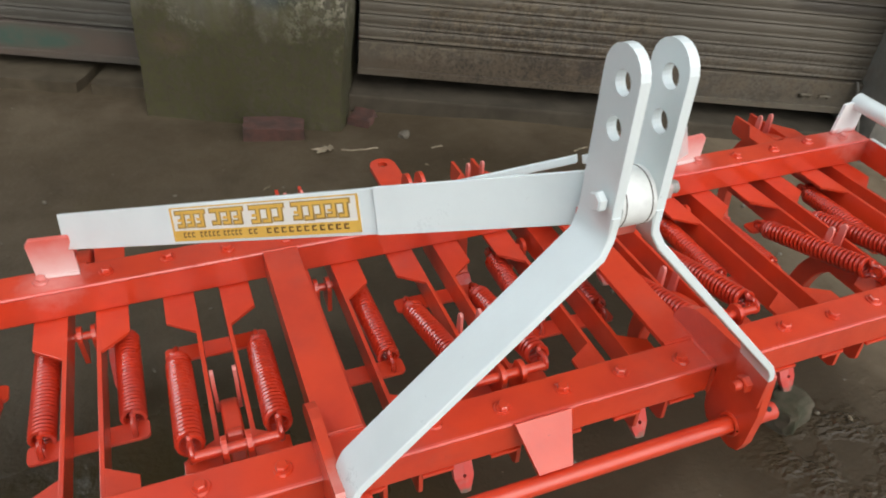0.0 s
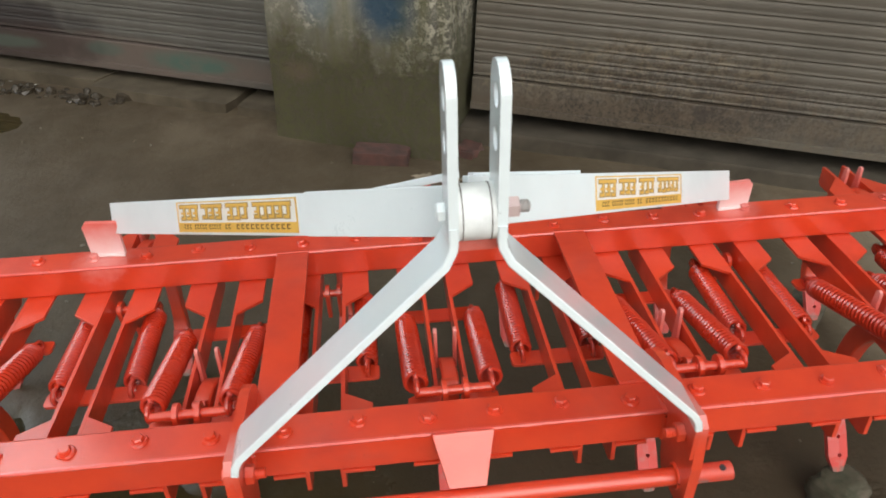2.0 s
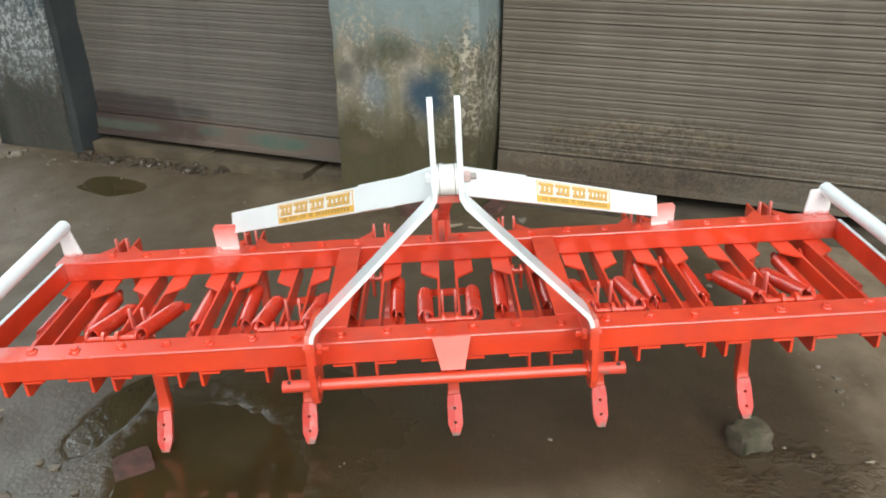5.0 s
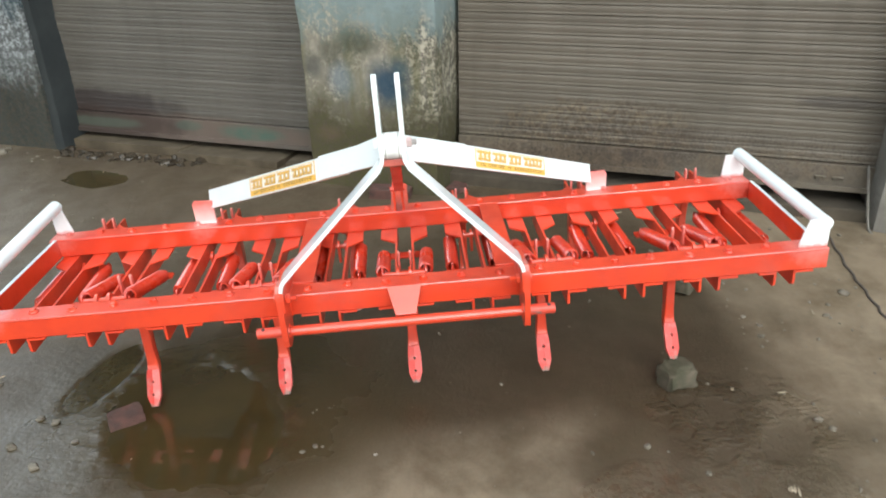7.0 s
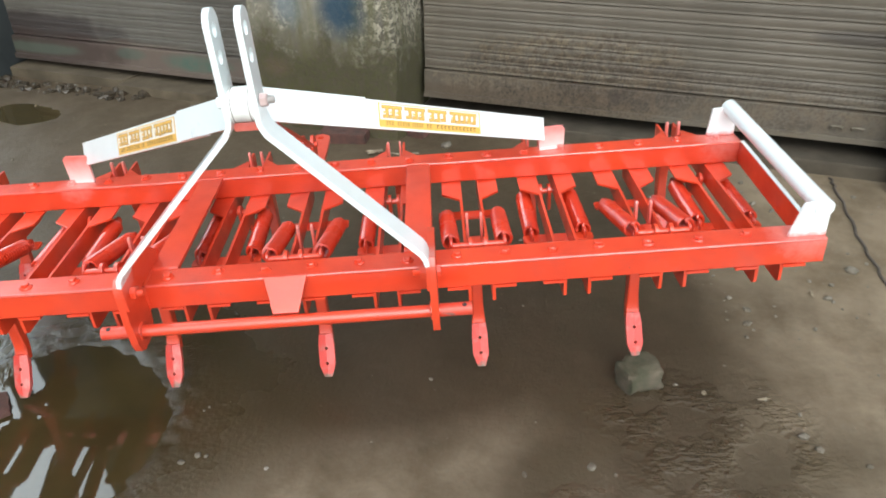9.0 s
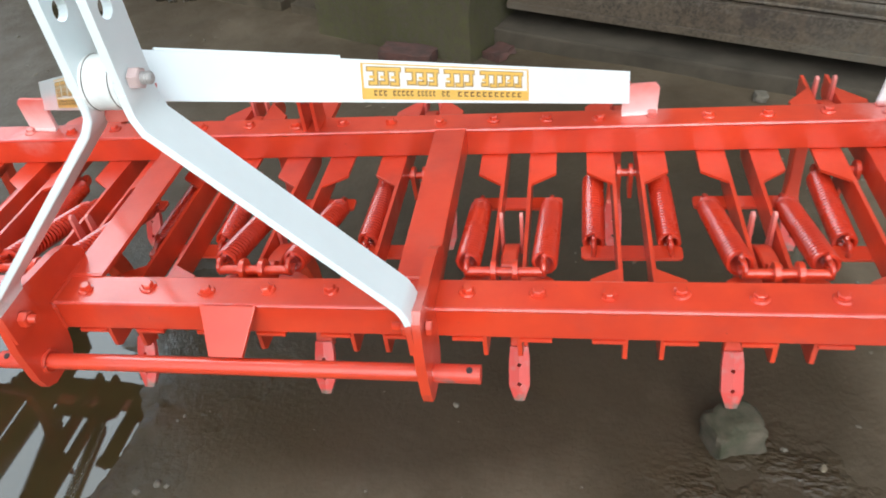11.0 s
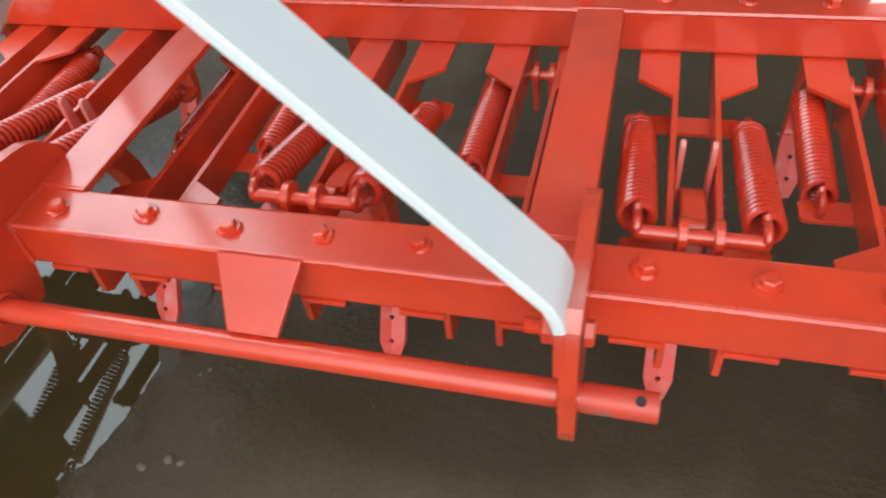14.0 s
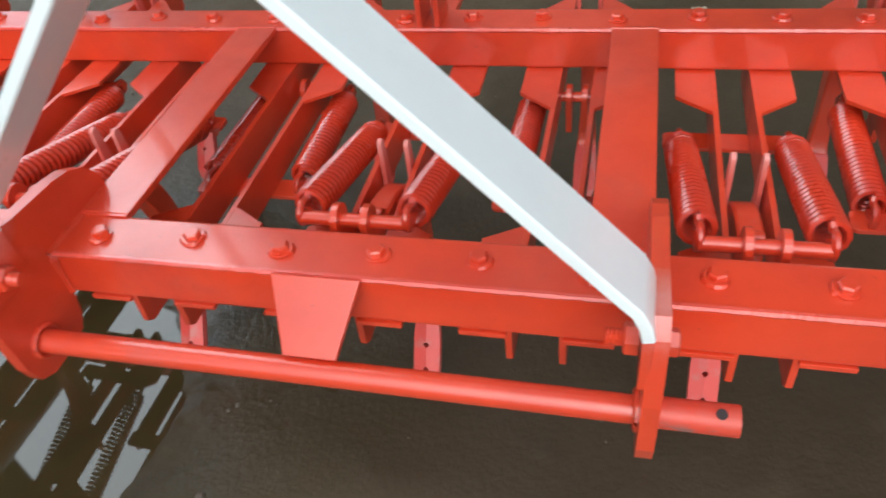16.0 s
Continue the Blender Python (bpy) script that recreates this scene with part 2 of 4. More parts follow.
def water_mat():
    """Murky, still water: brown below, a clear mirror on top."""
    k = Mat("murky_puddle_water", 0.03)
    k.colour(k.mix(k.ramp(k.noise(4.0, 5.0), 0.35, 0.65), (0.050, 0.037, 0.014), (0.036, 0.027, 0.011)))
    k.b.inputs["IOR"].default_value = 1.5
    stirred = k.math("MULTIPLY", k.spot(-1.13, 0.42, 0.14, 0.30, 0.2, 6.0, 0.3), k.noise(34.0, 3.0, 0.6, None, (1.0, 0.6, 1.0)))
    k.bump(k.math("ADD", k.math("MULTIPLY", k.noise(7.0, 2.0), 0.03), stirred), 0.5, 0.004)
    return k.m


def shutter_mat(name, tone, stains):
    """Old rolled steel with dust, rust freckles and runs."""
    k = Mat(name, 0.6)
    cloud = k.noise(2.2, 5.0)
    runs = k.noise(14.0, 4.0, 0.6, None, (1.0, 1.0, 0.12))
    speck = k.noise(60.0, 5.0, 0.7)
    info = k.t.nodes.new("ShaderNodeObjectInfo").outputs["Random"]
    c = k.mix(k.ramp(cloud, 0.3, 0.7), tone, tuple(v * 0.72 for v in tone))
    c = k.mix(k.ramp(runs, 0.5, 0.75, 0.0, 0.5), c, tuple(v * 0.55 for v in tone))
    c = k.mix(k.ramp(info, 0.0, 1.0, 0.0, 0.22), c, tuple(v * 1.35 for v in tone))
    x, z = k.along_wall(), k.axis(2)
    for cx, cz, rx, rz, tint, how, grain in stains:
        spot = k.oval(x, z, cx, cz, rx, rz)
        if grain:
            spot = k.math("MULTIPLY", spot, k.ramp(k.noise(grain, 6.0, 0.75), 0.47, 0.58))
        c = k.mix(k.math("MULTIPLY", spot, how), c, tint)
    k.colour(c)
    k.rough(k.ramp(cloud, 0.3, 0.7, 0.5, 0.75))
    k.bump(k.math("ADD", speck, k.math("MULTIPLY", cloud, 2.0)), 0.25, 0.004)
    return k.m


def plaster_mat(name, top, flake, moss, blotches=(), peel=(-9.0,)):
    """Peeling lime plaster: painted above, flaking in the middle, moss creeping up in ragged tongues."""
    k = Mat(name, 0.85)
    x, z = k.along_wall(), k.axis(2)
    cloud, mid, fine = k.noise(1.8, 5.0), k.noise(8.0, 6.0, 0.65), k.noise(42.0, 6.0, 0.75)
    runs = k.noise(6.0, 4.0, 0.6, None, (1.0, 1.0, 0.08))
    h = k.math("ADD", z, k.math("MULTIPLY", k.math("SUBTRACT", mid, 0.5), 0.45))
    h = k.math("ADD", h, k.math("MULTIPLY", k.math("SUBTRACT", runs, 0.5), 0.5))
    c = k.mix(k.ramp(cloud, 0.3, 0.7), top, tuple(v * 0.75 for v in top))
    bare = k.mix(k.ramp(mid, 0.35, 0.65), tuple(0.62 * v + 0.03 for v in flake), tuple(0.30 * v for v in flake))
    c = k.mix(k.ramp(h, 0.98, 0.86), c, bare)
    flakes = k.math("MULTIPLY", k.ramp(k.noise(5.0, 4.0), 0.44, 0.54), k.ramp(fine, 0.49, 0.57))
    c = k.mix(k.math("MULTIPLY", flakes, k.math("MULTIPLY", k.ramp(h, 1.1, 0.9), 0.9)), c, flake)
    chips = k.noise(30.0, 6.0, 0.8)
    zone = k.math("MULTIPLY", k.ramp(k.math("ADD", x, k.math("MULTIPLY", mid, 0.5)), peel[0], peel[0] + 0.12), k.math("MULTIPLY", k.ramp(h, 0.28, 0.42), k.ramp(h, 1.02, 0.92)))
    c = k.mix(k.math("MULTIPLY", k.math("MULTIPLY", zone, k.ramp(chips, 0.50, 0.47, 0.0, 0.75)), k.ramp(chips, 0.40, 0.46)), c, (0.035, 0.033, 0.026))
    c = k.mix(k.math("MULTIPLY", zone, k.ramp(chips, 0.515, 0.545, 0.0, 0.9)), c, tuple(1.15 * v for v in flake))
    c = k.mix(k.math("MULTIPLY", k.ramp(h, 1.15, 0.7), k.ramp(runs, 0.48, 0.62, 0.0, 0.85)), c, moss)
    c = k.mix(k.ramp(h, 0.64, 0.40, 0.0, 0.95), c, k.mix(k.ramp(fine, 0.4, 0.65), tuple(v * 0.75 for v in moss), (0.060, 0.046, 0.028)))
    for cx, cz, rx, rz, tint, how in blotches:
        c = k.mix(k.math("MULTIPLY", k.oval(x, z, cx, cz, rx, rz, 0.18, 9.0, 0.5), how), c, tint)
    k.colour(c)
    k.bump(k.math("ADD", k.math("ADD", k.math("MULTIPLY", flakes, 0.8), k.math("MULTIPLY", zone, k.ramp(chips, 0.49, 0.54, 0.0, 1.6))), k.math("ADD", fine, mid)), 0.6, 0.007)
    return k.m


def stone_mat(name, a, b, scale=18.0):
    k = Mat(name, 0.9)
    n, f = k.noise(scale, 5.0), k.noise(scale * 6, 5.0, 0.7)
    k.colour(k.mix(k.ramp(n, 0.35, 0.65), a, b))
    k.bump(k.math("ADD", n, k.math("MULTIPLY", f, 0.5)), 0.6, 0.006)
    return k.m


GROUND, WATER = ground_mat(), water_mat()
SHUTTER_R = shutter_mat("brown_grey_shutter_steel", (0.118, 0.101, 0.076), [
    (0.55, 0.23, 0.70, 0.055, (0.088, 0.066, 0.044), 0.8, 0), (0.70, 0.42, 0.50, 0.12, (0.185, 0.142, 0.085), 0.5, 21.0), (0.80, 0.40, 0.46, 0.16, (0.050, 0.034, 0.020), 0.85, 40.0),
    (0.75, 0.30, 0.70, 0.14, (0.030, 0.022, 0.015), 0.8, 85.0),
    (1.05, 0.27, 0.22, 0.045, (0.04, 0.03, 0.024), 0.75, 16.0), (0.25, 0.30, 0.3, 0.05, (0.16, 0.13, 0.09), 0.7, 26.0), (1.5, 0.33, 0.7, 0.12, (0.050, 0.036, 0.026), 0.7, 70.0),
    (1.9, 0.62, 0.16, 0.035, (0.05, 0.042, 0.035), 0.7, 0), (1.2, 0.28, 1.1, 0.10, (0.14, 0.105, 0.066), 0.4, 14.0), (1.62, 0.24, 0.3, 0.03, (0.045, 0.036, 0.028), 0.6, 12.0)])
SHUTTER_L = shutter_mat("pinkish_grey_shutter_steel", (0.112, 0.103, 0.087), [
    (-2.42, 0.350, 0.50, 0.075, (0.034, 0.027, 0.025), 0.9, 0), (-1.65, 0.215, 0.85, 0.075, (0.150, 0.104, 0.082), 0.55, 0), (-2.40, 0.225, 0.55, 0.09, (0.042, 0.027, 0.022), 0.8, 0), (-1.32, 0.225, 0.22, 0.045, (0.055, 0.120, 0.092), 0.45, 0), (-1.28, 0.222, 0.20, 0.035, (0.04, 0.115, 0.09), 0.5, 7.0),
    (-1.78, 0.24, 0.09, 0.03, (0.06, 0.105, 0.08), 0.5, 0), (-2.45, 0.22, 0.3, 0.03, (0.08, 0.12, 0.09), 0.5, 0)])
PLASTER = plaster_mat("mossy_peeling_plaster", (0.225, 0.290, 0.285), (0.42, 0.39, 0.30), (0.088, 0.086, 0.026), [
    (-0.29, 0.652, 0.100, 0.105, (0.014, 0.048, 0.082), 0.9), (-0.22, 0.74, 0.05, 0.05, (0.025, 0.085, 0.13), 0.35), (-0.72, 0.72, 0.05, 0.05, (0.04, 0.045, 0.04), 0.6),
    (-0.56, 0.66, 0.06, 0.08, (0.14, 0.19, 0.22), 0.6), (-0.66, 0.36, 0.07, 0.04, (0.17, 0.11, 0.075), 0.25), (-0.46, 0.86, 0.10, 0.07, (0.05, 0.058, 0.03), 0.7), (-0.62, 0.80, 0.05, 0.06, (0.045, 0.05, 0.03), 0.6)], (-0.06,))
PLASTER_BLUE = plaster_mat("blue_peeling_plaster", (0.048, 0.078, 0.090), (0.33, 0.36, 0.36), (0.036, 0.048, 0.040))
def cement_mat():
    """Grey cement render: trowel clouds, rain runs, rusty and muddy stains."""
    k = Mat("grey_cement_render", 0.9)
    cloud, mid, fine = k.noise(3.0, 6.0, 0.65), k.noise(13.0, 6.0, 0.7), k.noise(90.0, 5.0, 0.7)
    runs = k.noise(9.0, 5.0, 0.6, None, (1.0, 1.0, 0.10))
    c = k.mix(k.ramp(cloud, 0.35, 0.65), (0.155, 0.146, 0.125), (0.250, 0.240, 0.212))
    c = k.mix(k.ramp(mid, 0.52, 0.70, 0.0, 0.6), c, (0.105, 0.098, 0.080))
    c = k.mix(k.ramp(runs, 0.52, 0.68, 0.0, 0.5), c, (0.120, 0.112, 0.094))
    c = k.mix(k.ramp(k.noise(5.0, 5.0), 0.60, 0.70, 0.0, 0.35), c, (0.175, 0.120, 0.075))
    k.colour(k.mix(k.ramp(fine, 0.60, 0.72, 0.0, 0.4), c, (0.07, 0.066, 0.055)))
    k.bump(k.math("ADD", mid, k.math("MULTIPLY", fine, 0.5)), 0.6, 0.006)
    return k.m


CONCRETE = cement_mat()
# Near-black tone: the dimness of the left corner is put into this colour.
DARKWALL = stone_mat("dark_plaster", (0.017, 0.022, 0.023), (0.030, 0.036, 0.036), 4.0)


def oversprayed(name, z_white, z_red, pale=(0.82, 0.70, 0.68)):
    """Red paint dusted with white, densest towards one height of the part."""
    k = Mat(name, 0.4)
    z = k.math("ADD", k.axis(2, k.obj), k.math("MULTIPLY", k.math("SUBTRACT", k.noise(40.0, 5.0), 0.5), 0.03))
    k.colour(k.mix(k.ramp(z, z_white, z_red), pale, (0.70, 0.14, 0.11)))
    k.bump(k.noise(60.0, 3.0), 0.12, 0.003)
    return k.m


OVERSPRAY = oversprayed("red_paint_under_white_overspray", 0.570, 0.665)
END_WHITE = oversprayed("white_paint_fading_to_red", 0.600, 0.584, (0.82, 0.86, 0.86))
# The stops turn from red to pale pink towards their tops.
POST_PAINT = oversprayed("red_paling_to_pink_at_stop_tops", 0.575, 0.520, (0.76, 0.32, 0.28))
SCRAP = flat_mat("dirty_plastic_scraps", (0.30, 0.285, 0.25), 0.5, 0.0, 0.3)
PLINTH = stone_mat("damp_cement_step", (0.042, 0.034, 0.022), (0.074, 0.061, 0.042), 7.0)
STEP_EARTH = stone_mat("trodden_earth_on_cement", (0.060, 0.046, 0.027), (0.120, 0.096, 0.062), 6.0)
WET_RUBBLE = stone_mat("wet_broken_cement", (0.062, 0.049, 0.033), (0.028, 0.021, 0.013), 30.0)
WET_RUBBLE.node_tree.nodes["Principled BSDF"].inputs["Roughness"].default_value = 0.22
STONE = stone_mat("grey_rubble_stone", (0.112, 0.092, 0.064), (0.042, 0.043, 0.022), 19.0)
BRICK = stone_mat("wet_red_brick", (0.105, 0.048, 0.037), (0.058, 0.035, 0.028), 22.0)
RUBBLE = stone_mat("muddy_rubble", (0.10, 0.085, 0.06), (0.18, 0.16, 0.125), 20.0)
LITTER = flat_mat("dry_leaf_litter", (0.22, 0.18, 0.12), 0.8, 0.0, 0.35)
PINKISH = flat_mat("thin_pinkish_paint_on_steel", (0.55, 0.42, 0.40), 0.4, 0.2)
CABLE = flat_mat("dirty_grey_conduit", (0.13, 0.12, 0.10), 0.6)
TWIG = flat_mat("pale_dry_twig", (0.26, 0.215, 0.15), 0.7, 0.0, 0.3)
TIMBER = stone_mat("weathered_dark_timber", (0.055, 0.045, 0.035), (0.085, 0.07, 0.055), 12.0)


# ---- mesh helpers ----
def link_mesh(name, bm, mats, smooth=False):
    me = bpy.data.meshes.new(name)
    bmesh.ops.recalc_face_normals(bm, faces=bm.faces)
    if smooth:
        for f in bm.faces:
            f.smooth = True
    bm.to_mesh(me)
    bm.free()
    for m in (mats if isinstance(mats, (list, tuple)) else [mats]):
        me.materials.append(m)
    if smooth:
        me.set_sharp_from_angle(angle=radians(40))
    return me


def part(name, bm, material, parent, label="", smooth=False):
    me = bm if isinstance(bm, bpy.types.Mesh) else link_mesh(name, bm, material, smooth)
    ob = new(name, me)
    ob.parent = parent
    if label:
        tagged(ob, label)
    return ob


def thing(name, bm, material, label, category, group="", kind="", at=None, smooth=False):
    me = bm if isinstance(bm, bpy.types.Mesh) else link_mesh(name, bm, material, smooth)
    ob = new(name, me)
    if at is not None:
        ob.matrix_world = at
    return tagged(ob, label, category, group, kind)


def bevelled(bm, w, segs=2):
    if w > 0:
        bmesh.ops.bevel(bm, geom=list(bm.edges), offset=w, segments=segs, profile=0.6, affect="EDGES", clamp_overlap=True)
    return bm


def box(x0, x1, y0, y1, z0, z1, w=0.0, bm=None):
    b = bm or bmesh.new()
    v = [b.verts.new((x, y, z)) for z in (z0, z1) for x, y in ((x0, y0), (x1, y0), (x1, y1), (x0, y1))]
    for f in ((0, 3, 2, 1), (4, 5, 6, 7), (0, 1, 5, 4), (1, 2, 6, 5), (2, 3, 7, 6), (3, 0, 4, 7)):
        b.faces.new([v[i] for i in f])
    return bevelled(b, w) if bm is None else b


def slab(points, shift, w=0.0, bm=None):
    """A plate: a flat polygon of 3D points, given thickness by the vector shift."""
    b = bm or bmesh.new()
    lo = [b.verts.new(p) for p in points]
    hi = [b.verts.new(Vector(p) + Vector(shift)) for p in points]
    n = len(points)
    b.faces.new(lo[::-1])
    b.faces.new(hi)
    for i in range(n):
        b.faces.new((lo[i], lo[(i + 1) % n], hi[(i + 1) % n], hi[i]))
    return bevelled(b, w) if bm is None else b


def sweep(path, ring, bm=None, closed=False, ups=None):
    """Carry a ring of (side, up) offsets along a path of points."""
    b = bm or bmesh.new()
    pts = [Vector(p) for p in path]
    rows = []
    for i, p in enumerate(pts):
        d = (pts[min(i + 1, len(pts) - 1)] - pts[max(i - 1, 0)]).normalized()
        up = Vector(ups[i]) if ups else Vector((0, 0, 1))
        if abs(d.dot(up)) > 0.97:
            up = Vector((0, 1, 0))
        s = d.cross(up).normalized()
        u = s.cross(d).normalized()
        r = ring[i] if isinstance(ring[0][0], (tuple, list)) else ring
        rows.append([b.verts.new(p + s * a + u * c) for a, c in r])
    n = len(rows[0])
    for r0, r1 in zip(rows, rows[1:]):
        for j in range(n):
            b.faces.new((r0[j], r0[(j + 1) % n], r1[(j + 1) % n], r1[j]))
    b.faces.new(rows[0][::-1])
    b.faces.new(rows[-1])
    return b


def circle(r, n=14):
    return [(r * math.cos(2 * math.pi * i / n), r * math.sin(2 * math.pi * i / n)) for i in range(n)]


def rod(a, b, r, n=16, bm=None):
    return sweep([a, b], circle(r, n), bm)


def hexbolt(r=0.0098, h=0.009, washer=0.0122):
    b = bmesh.new()
    if washer:
        sweep([(0, 0, 0), (0, 0, 0.0025)], circle(washer, 16), b)
    sweep([(0, 0, 0.002), (0, 0, h), (0, 0, h + 0.0018)], [circle(r, 6), circle(r, 6), circle(r * 0.82, 6)], b)
    return b


def rounded_plate(outline, x0, x1, holes=(), n=18):
    """A plate in the y-z plane between x0 and x1 with round holes (y, z, r) cut through."""
    b = bmesh.new()
    for x in (x0, x1):
        loops = [[b.verts.new((x, y, z)) for y, z in outline]]
        for hy, hz, r in holes:
            loops.append([b.verts.new((x, hy + r * math.cos(2 * math.pi * i / n), hz + r * math.sin(2 * math.pi * i / n))) for i in range(n)])
        edges = [b.edges.new((l[i], l[(i + 1) % len(l)])) for l in loops for i in range(len(l))]
        bmesh.ops.triangle_fill(b, edges=edges, use_beauty=True, use_dissolve=False)
        if x == x0:
            first = loops
    for l0, l1 in zip(first, loops):
        for i in range(len(l0)):
            j = (i + 1) % len(l0)
            b.faces.new((l0[i], l0[j], l1[j], l1[i]))
    return b


def arc(cy, cz, r, a0, a1, n=8):
    return [(cy + r * math.cos(radians(a0 + (a1 - a0) * i / n)), cz + r * math.sin(radians(a0 + (a1 - a0) * i / n))) for i in range(n + 1)]


def lump(size, seed, rough=0.25, cuts=3, square=0.7):
    """An irregular stone resting at z = 0."""
    b = bmesh.new()
    bmesh.ops.create_icosphere(b, subdivisions=cuts, radius=1.0)
    for v in b.verts:
        p = v.co.copy()
        k = 1 + rough * noise.noise(p * 1.1 + Vector((seed, 0, 0))) * 2 + rough * 0.5 * noise.noise(p * 3.1 + Vector((0, seed, 0))) + rough * 0.3 * noise.noise(p * 8.3 + Vector((0, 0, seed)))
        q = Vector([math.copysign(abs(c) ** square, c) for c in p]) * k
        v.co = Vector((q.x * size[0], q.y * size[1], q.z * size[2]))
    lo = min(v.co.z for v in b.verts)
    for v in b.verts:
        v.co.z -= lo + 0.006
    return b


# ---- the large structure: ground, shop fronts, pillars ----
BLD = pose(0.31, 2.12, 0, 0, 0, -21.2)   # x along the shop fronts, y into them
BLD_INV = BLD.inverted()


def basin(x, y):
    """The shallow hollow under the left half of the machine that holds the puddle, with a trodden muddy rim."""
    u, w = (x + 1.115) * 0.96 - (y - 0.40) * 0.28, (x + 1.115) * 0.28 + (y - 0.40) * 0.96
    r = min(math.hypot((x + 0.73 + 0.25 * (y - 0.13)) / 0.28, (y - 0.13) / 0.33), math.hypot(u / 0.070, w / 0.21))
    if r > 1.7:
        return 0.0
    r += 0.10 * noise.noise((x * 2.6, y * 2.6, 1.7)) + 0.12 * noise.noise((x * 9, y * 9, 4.1))
    s = min(1.0, max(0.0, (1.18 - r) / 0.40))
    rim = max(0.0, 1 - abs(r - 1.05) / 0.32)
    return -0.012 * s * s * (3 - 2 * s) + 0.0045 * rim * noise.noise((x * 26, y * 26, 9.3))


STEP_POOL = (-2.08, -0.52, 0.23, 0.11, 0.046)   # along and across the shop front, its half lengths, its level


def ground_height(x, y):
    q = BLD_INV @ Vector((x, y, 0))
    px, py, pa, pb, level = STEP_POOL
    r = math.hypot((q.x - px + 0.5 * (q.y - py)) / pa, (q.y - py) / pb)
    sunk = 0.0
    if r < 2.2:
        sunk = min(1.0, max(0.0, (1.5 - r - 0.35 * noise.noise((x * 5, y * 5, 2.2))) / 0.8))
        sunk = sunk * sunk * (3 - 2 * sunk)
    s = min(1, max(0, (q.y + 1.3) / 1.0))
    lift = 0.06 * s * s * (3 - 2 * s)
    fade = min(1.0, max(0.0, (math.hypot(x + 0.2, y - 0.2) - 0.9) / 1.0))
    near = max(0.0, 1 - math.hypot(x, y) / 9.0)
    h = lift + basin(x, y) + near * (0.004 + 0.010 * fade) * (noise.noise((x * 1.7, y * 1.7, 3.1)) + 0.5 * noise.noise((x * 5.3, y * 5.3, 7.7)))
    return h * (1 - sunk) + (level - 0.010) * sunk


def steps():
    fine = [i * 0.05 for i in range(-70, 71)]
    far = [4, 5, 7, 10, 16, 30, 60, 120, 300, 900]
    return [-v for v in far[::-1]] + fine + far


def build_ground():
    xs = sorted(set(steps() + [round(-1.62 + 0.0125 * i, 4) for i in range(108)]))
    ys = sorted(set([v + 0.6 for v in steps()] + [round(-0.30 + 0.0125 * i, 4) for i in range(108)]))
    verts = [(x, y, ground_height(x, y)) for y in ys for x in xs]
    n = len(xs)
    faces = [(j * n + i, j * n + i + 1, (j + 1) * n + i + 1, (j + 1) * n + i) for j in range(len(ys) - 1) for i in range(n - 1)]
    me = bpy.data.meshes.new("ground")
    me.from_pydata(verts, [], faces)
    me.materials.append(GROUND)
    for p in me.polygons:
        p.use_smooth = True
    tagged(new("ground", me), "wet muddy brown concrete yard with shallow puddles", "ground", kind="structure")


build_ground()


def build_puddle():
    b = bmesh.new()
    b.faces.new([b.verts.new((-0.84 + 0.50 * math.cos(a), 0.20 + 0.50 * math.sin(a), -0.0062)) for a in [2 * math.pi * i / 48 for i in range(48)]])
    thing("water", b, WATER, "shallow murky puddle of still rain water", "puddle", kind="structure")
    px, py, pa, pb, level = STEP_POOL
    b = bmesh.new()
    ring = [BLD @ Vector((px + 1.5 * pa * math.cos(a) - 0.75 * pb * math.sin(a), py + 1.5 * pb * math.sin(a), level - 0.003)) for a in [2 * math.pi * i / 40 for i in range(40)]]
    b.faces.new([b.verts.new(p) for p in ring])
    thing("water", b, WATER, "small dark puddle before the broken door step", "puddle", kind="structure")


build_puddle()


def slat_mesh(length, pitch):
    """One curved shutter slat with its rolled hook at the lower edge."""
    prof = [(0.004, 0.0), (-0.001, 0.0015), (-0.0026, 0.005), (-0.0016, 0.009), (0.0004, 0.011),
            (-0.0014, 0.018), (-0.0034, 0.028), (-0.0030, 0.040), (0.0, pitch - 0.0015), (0.004, pitch)]
    b = bmesh.new()
    cols = []
    for i in range(13):
        x = length * i / 12
        cols.append([b.verts.new((x, y + 0.0015 * noise.noise((x * 3.1, z * 9, length)), z)) for y, z in prof])
    for c0, c1 in zip(cols, cols[1:]):
        for j in range(len(prof) - 1):
            b.faces.new((c0[j], c1[j], c1[j + 1], c0[j + 1]))
    back = [[b.verts.new((x, 0.012, z)) for z in (0.0, pitch)] for x in (0, length)]
    b.faces.new((back[0][0], back[0][1], back[1][1], back[1][0]))
    for f in b.faces:
        f.smooth = True
    return b


def roller_shutter(name, x0, x1, z0, z1, mat, label):
    """A closed rolling shutter: bottom rail, slats as single pieces, guide channels."""
    root = tagged(new(name), label, "roller shutter", kind="structure")
    root.matrix_world = BLD @ pose(x0, 0, z0)
    length, pitch = x1 - x0, 0.0505
    rail = box(0, length, -0.022, 0.014, 0.0, 0.135, 0.004)
    part("bottom_rail", rail, mat, root)
    lip = box(0.0, length, -0.036, -0.0235, 0.002, 0.03, 0.003)
    part("rail_lip", lip, mat, root)
    me = None
    for i in range(int((z1 - z0 - 0.14) / pitch)):
        if me is None:
            me = link_mesh("slat", slat_mesh(length, pitch), mat)
        part("slat", me, mat, root).location = (0, 0.0012 * math.sin(i * 1.7) + 0.0008 * math.sin(i * 4.3), 0.139 + i * pitch)
    return root


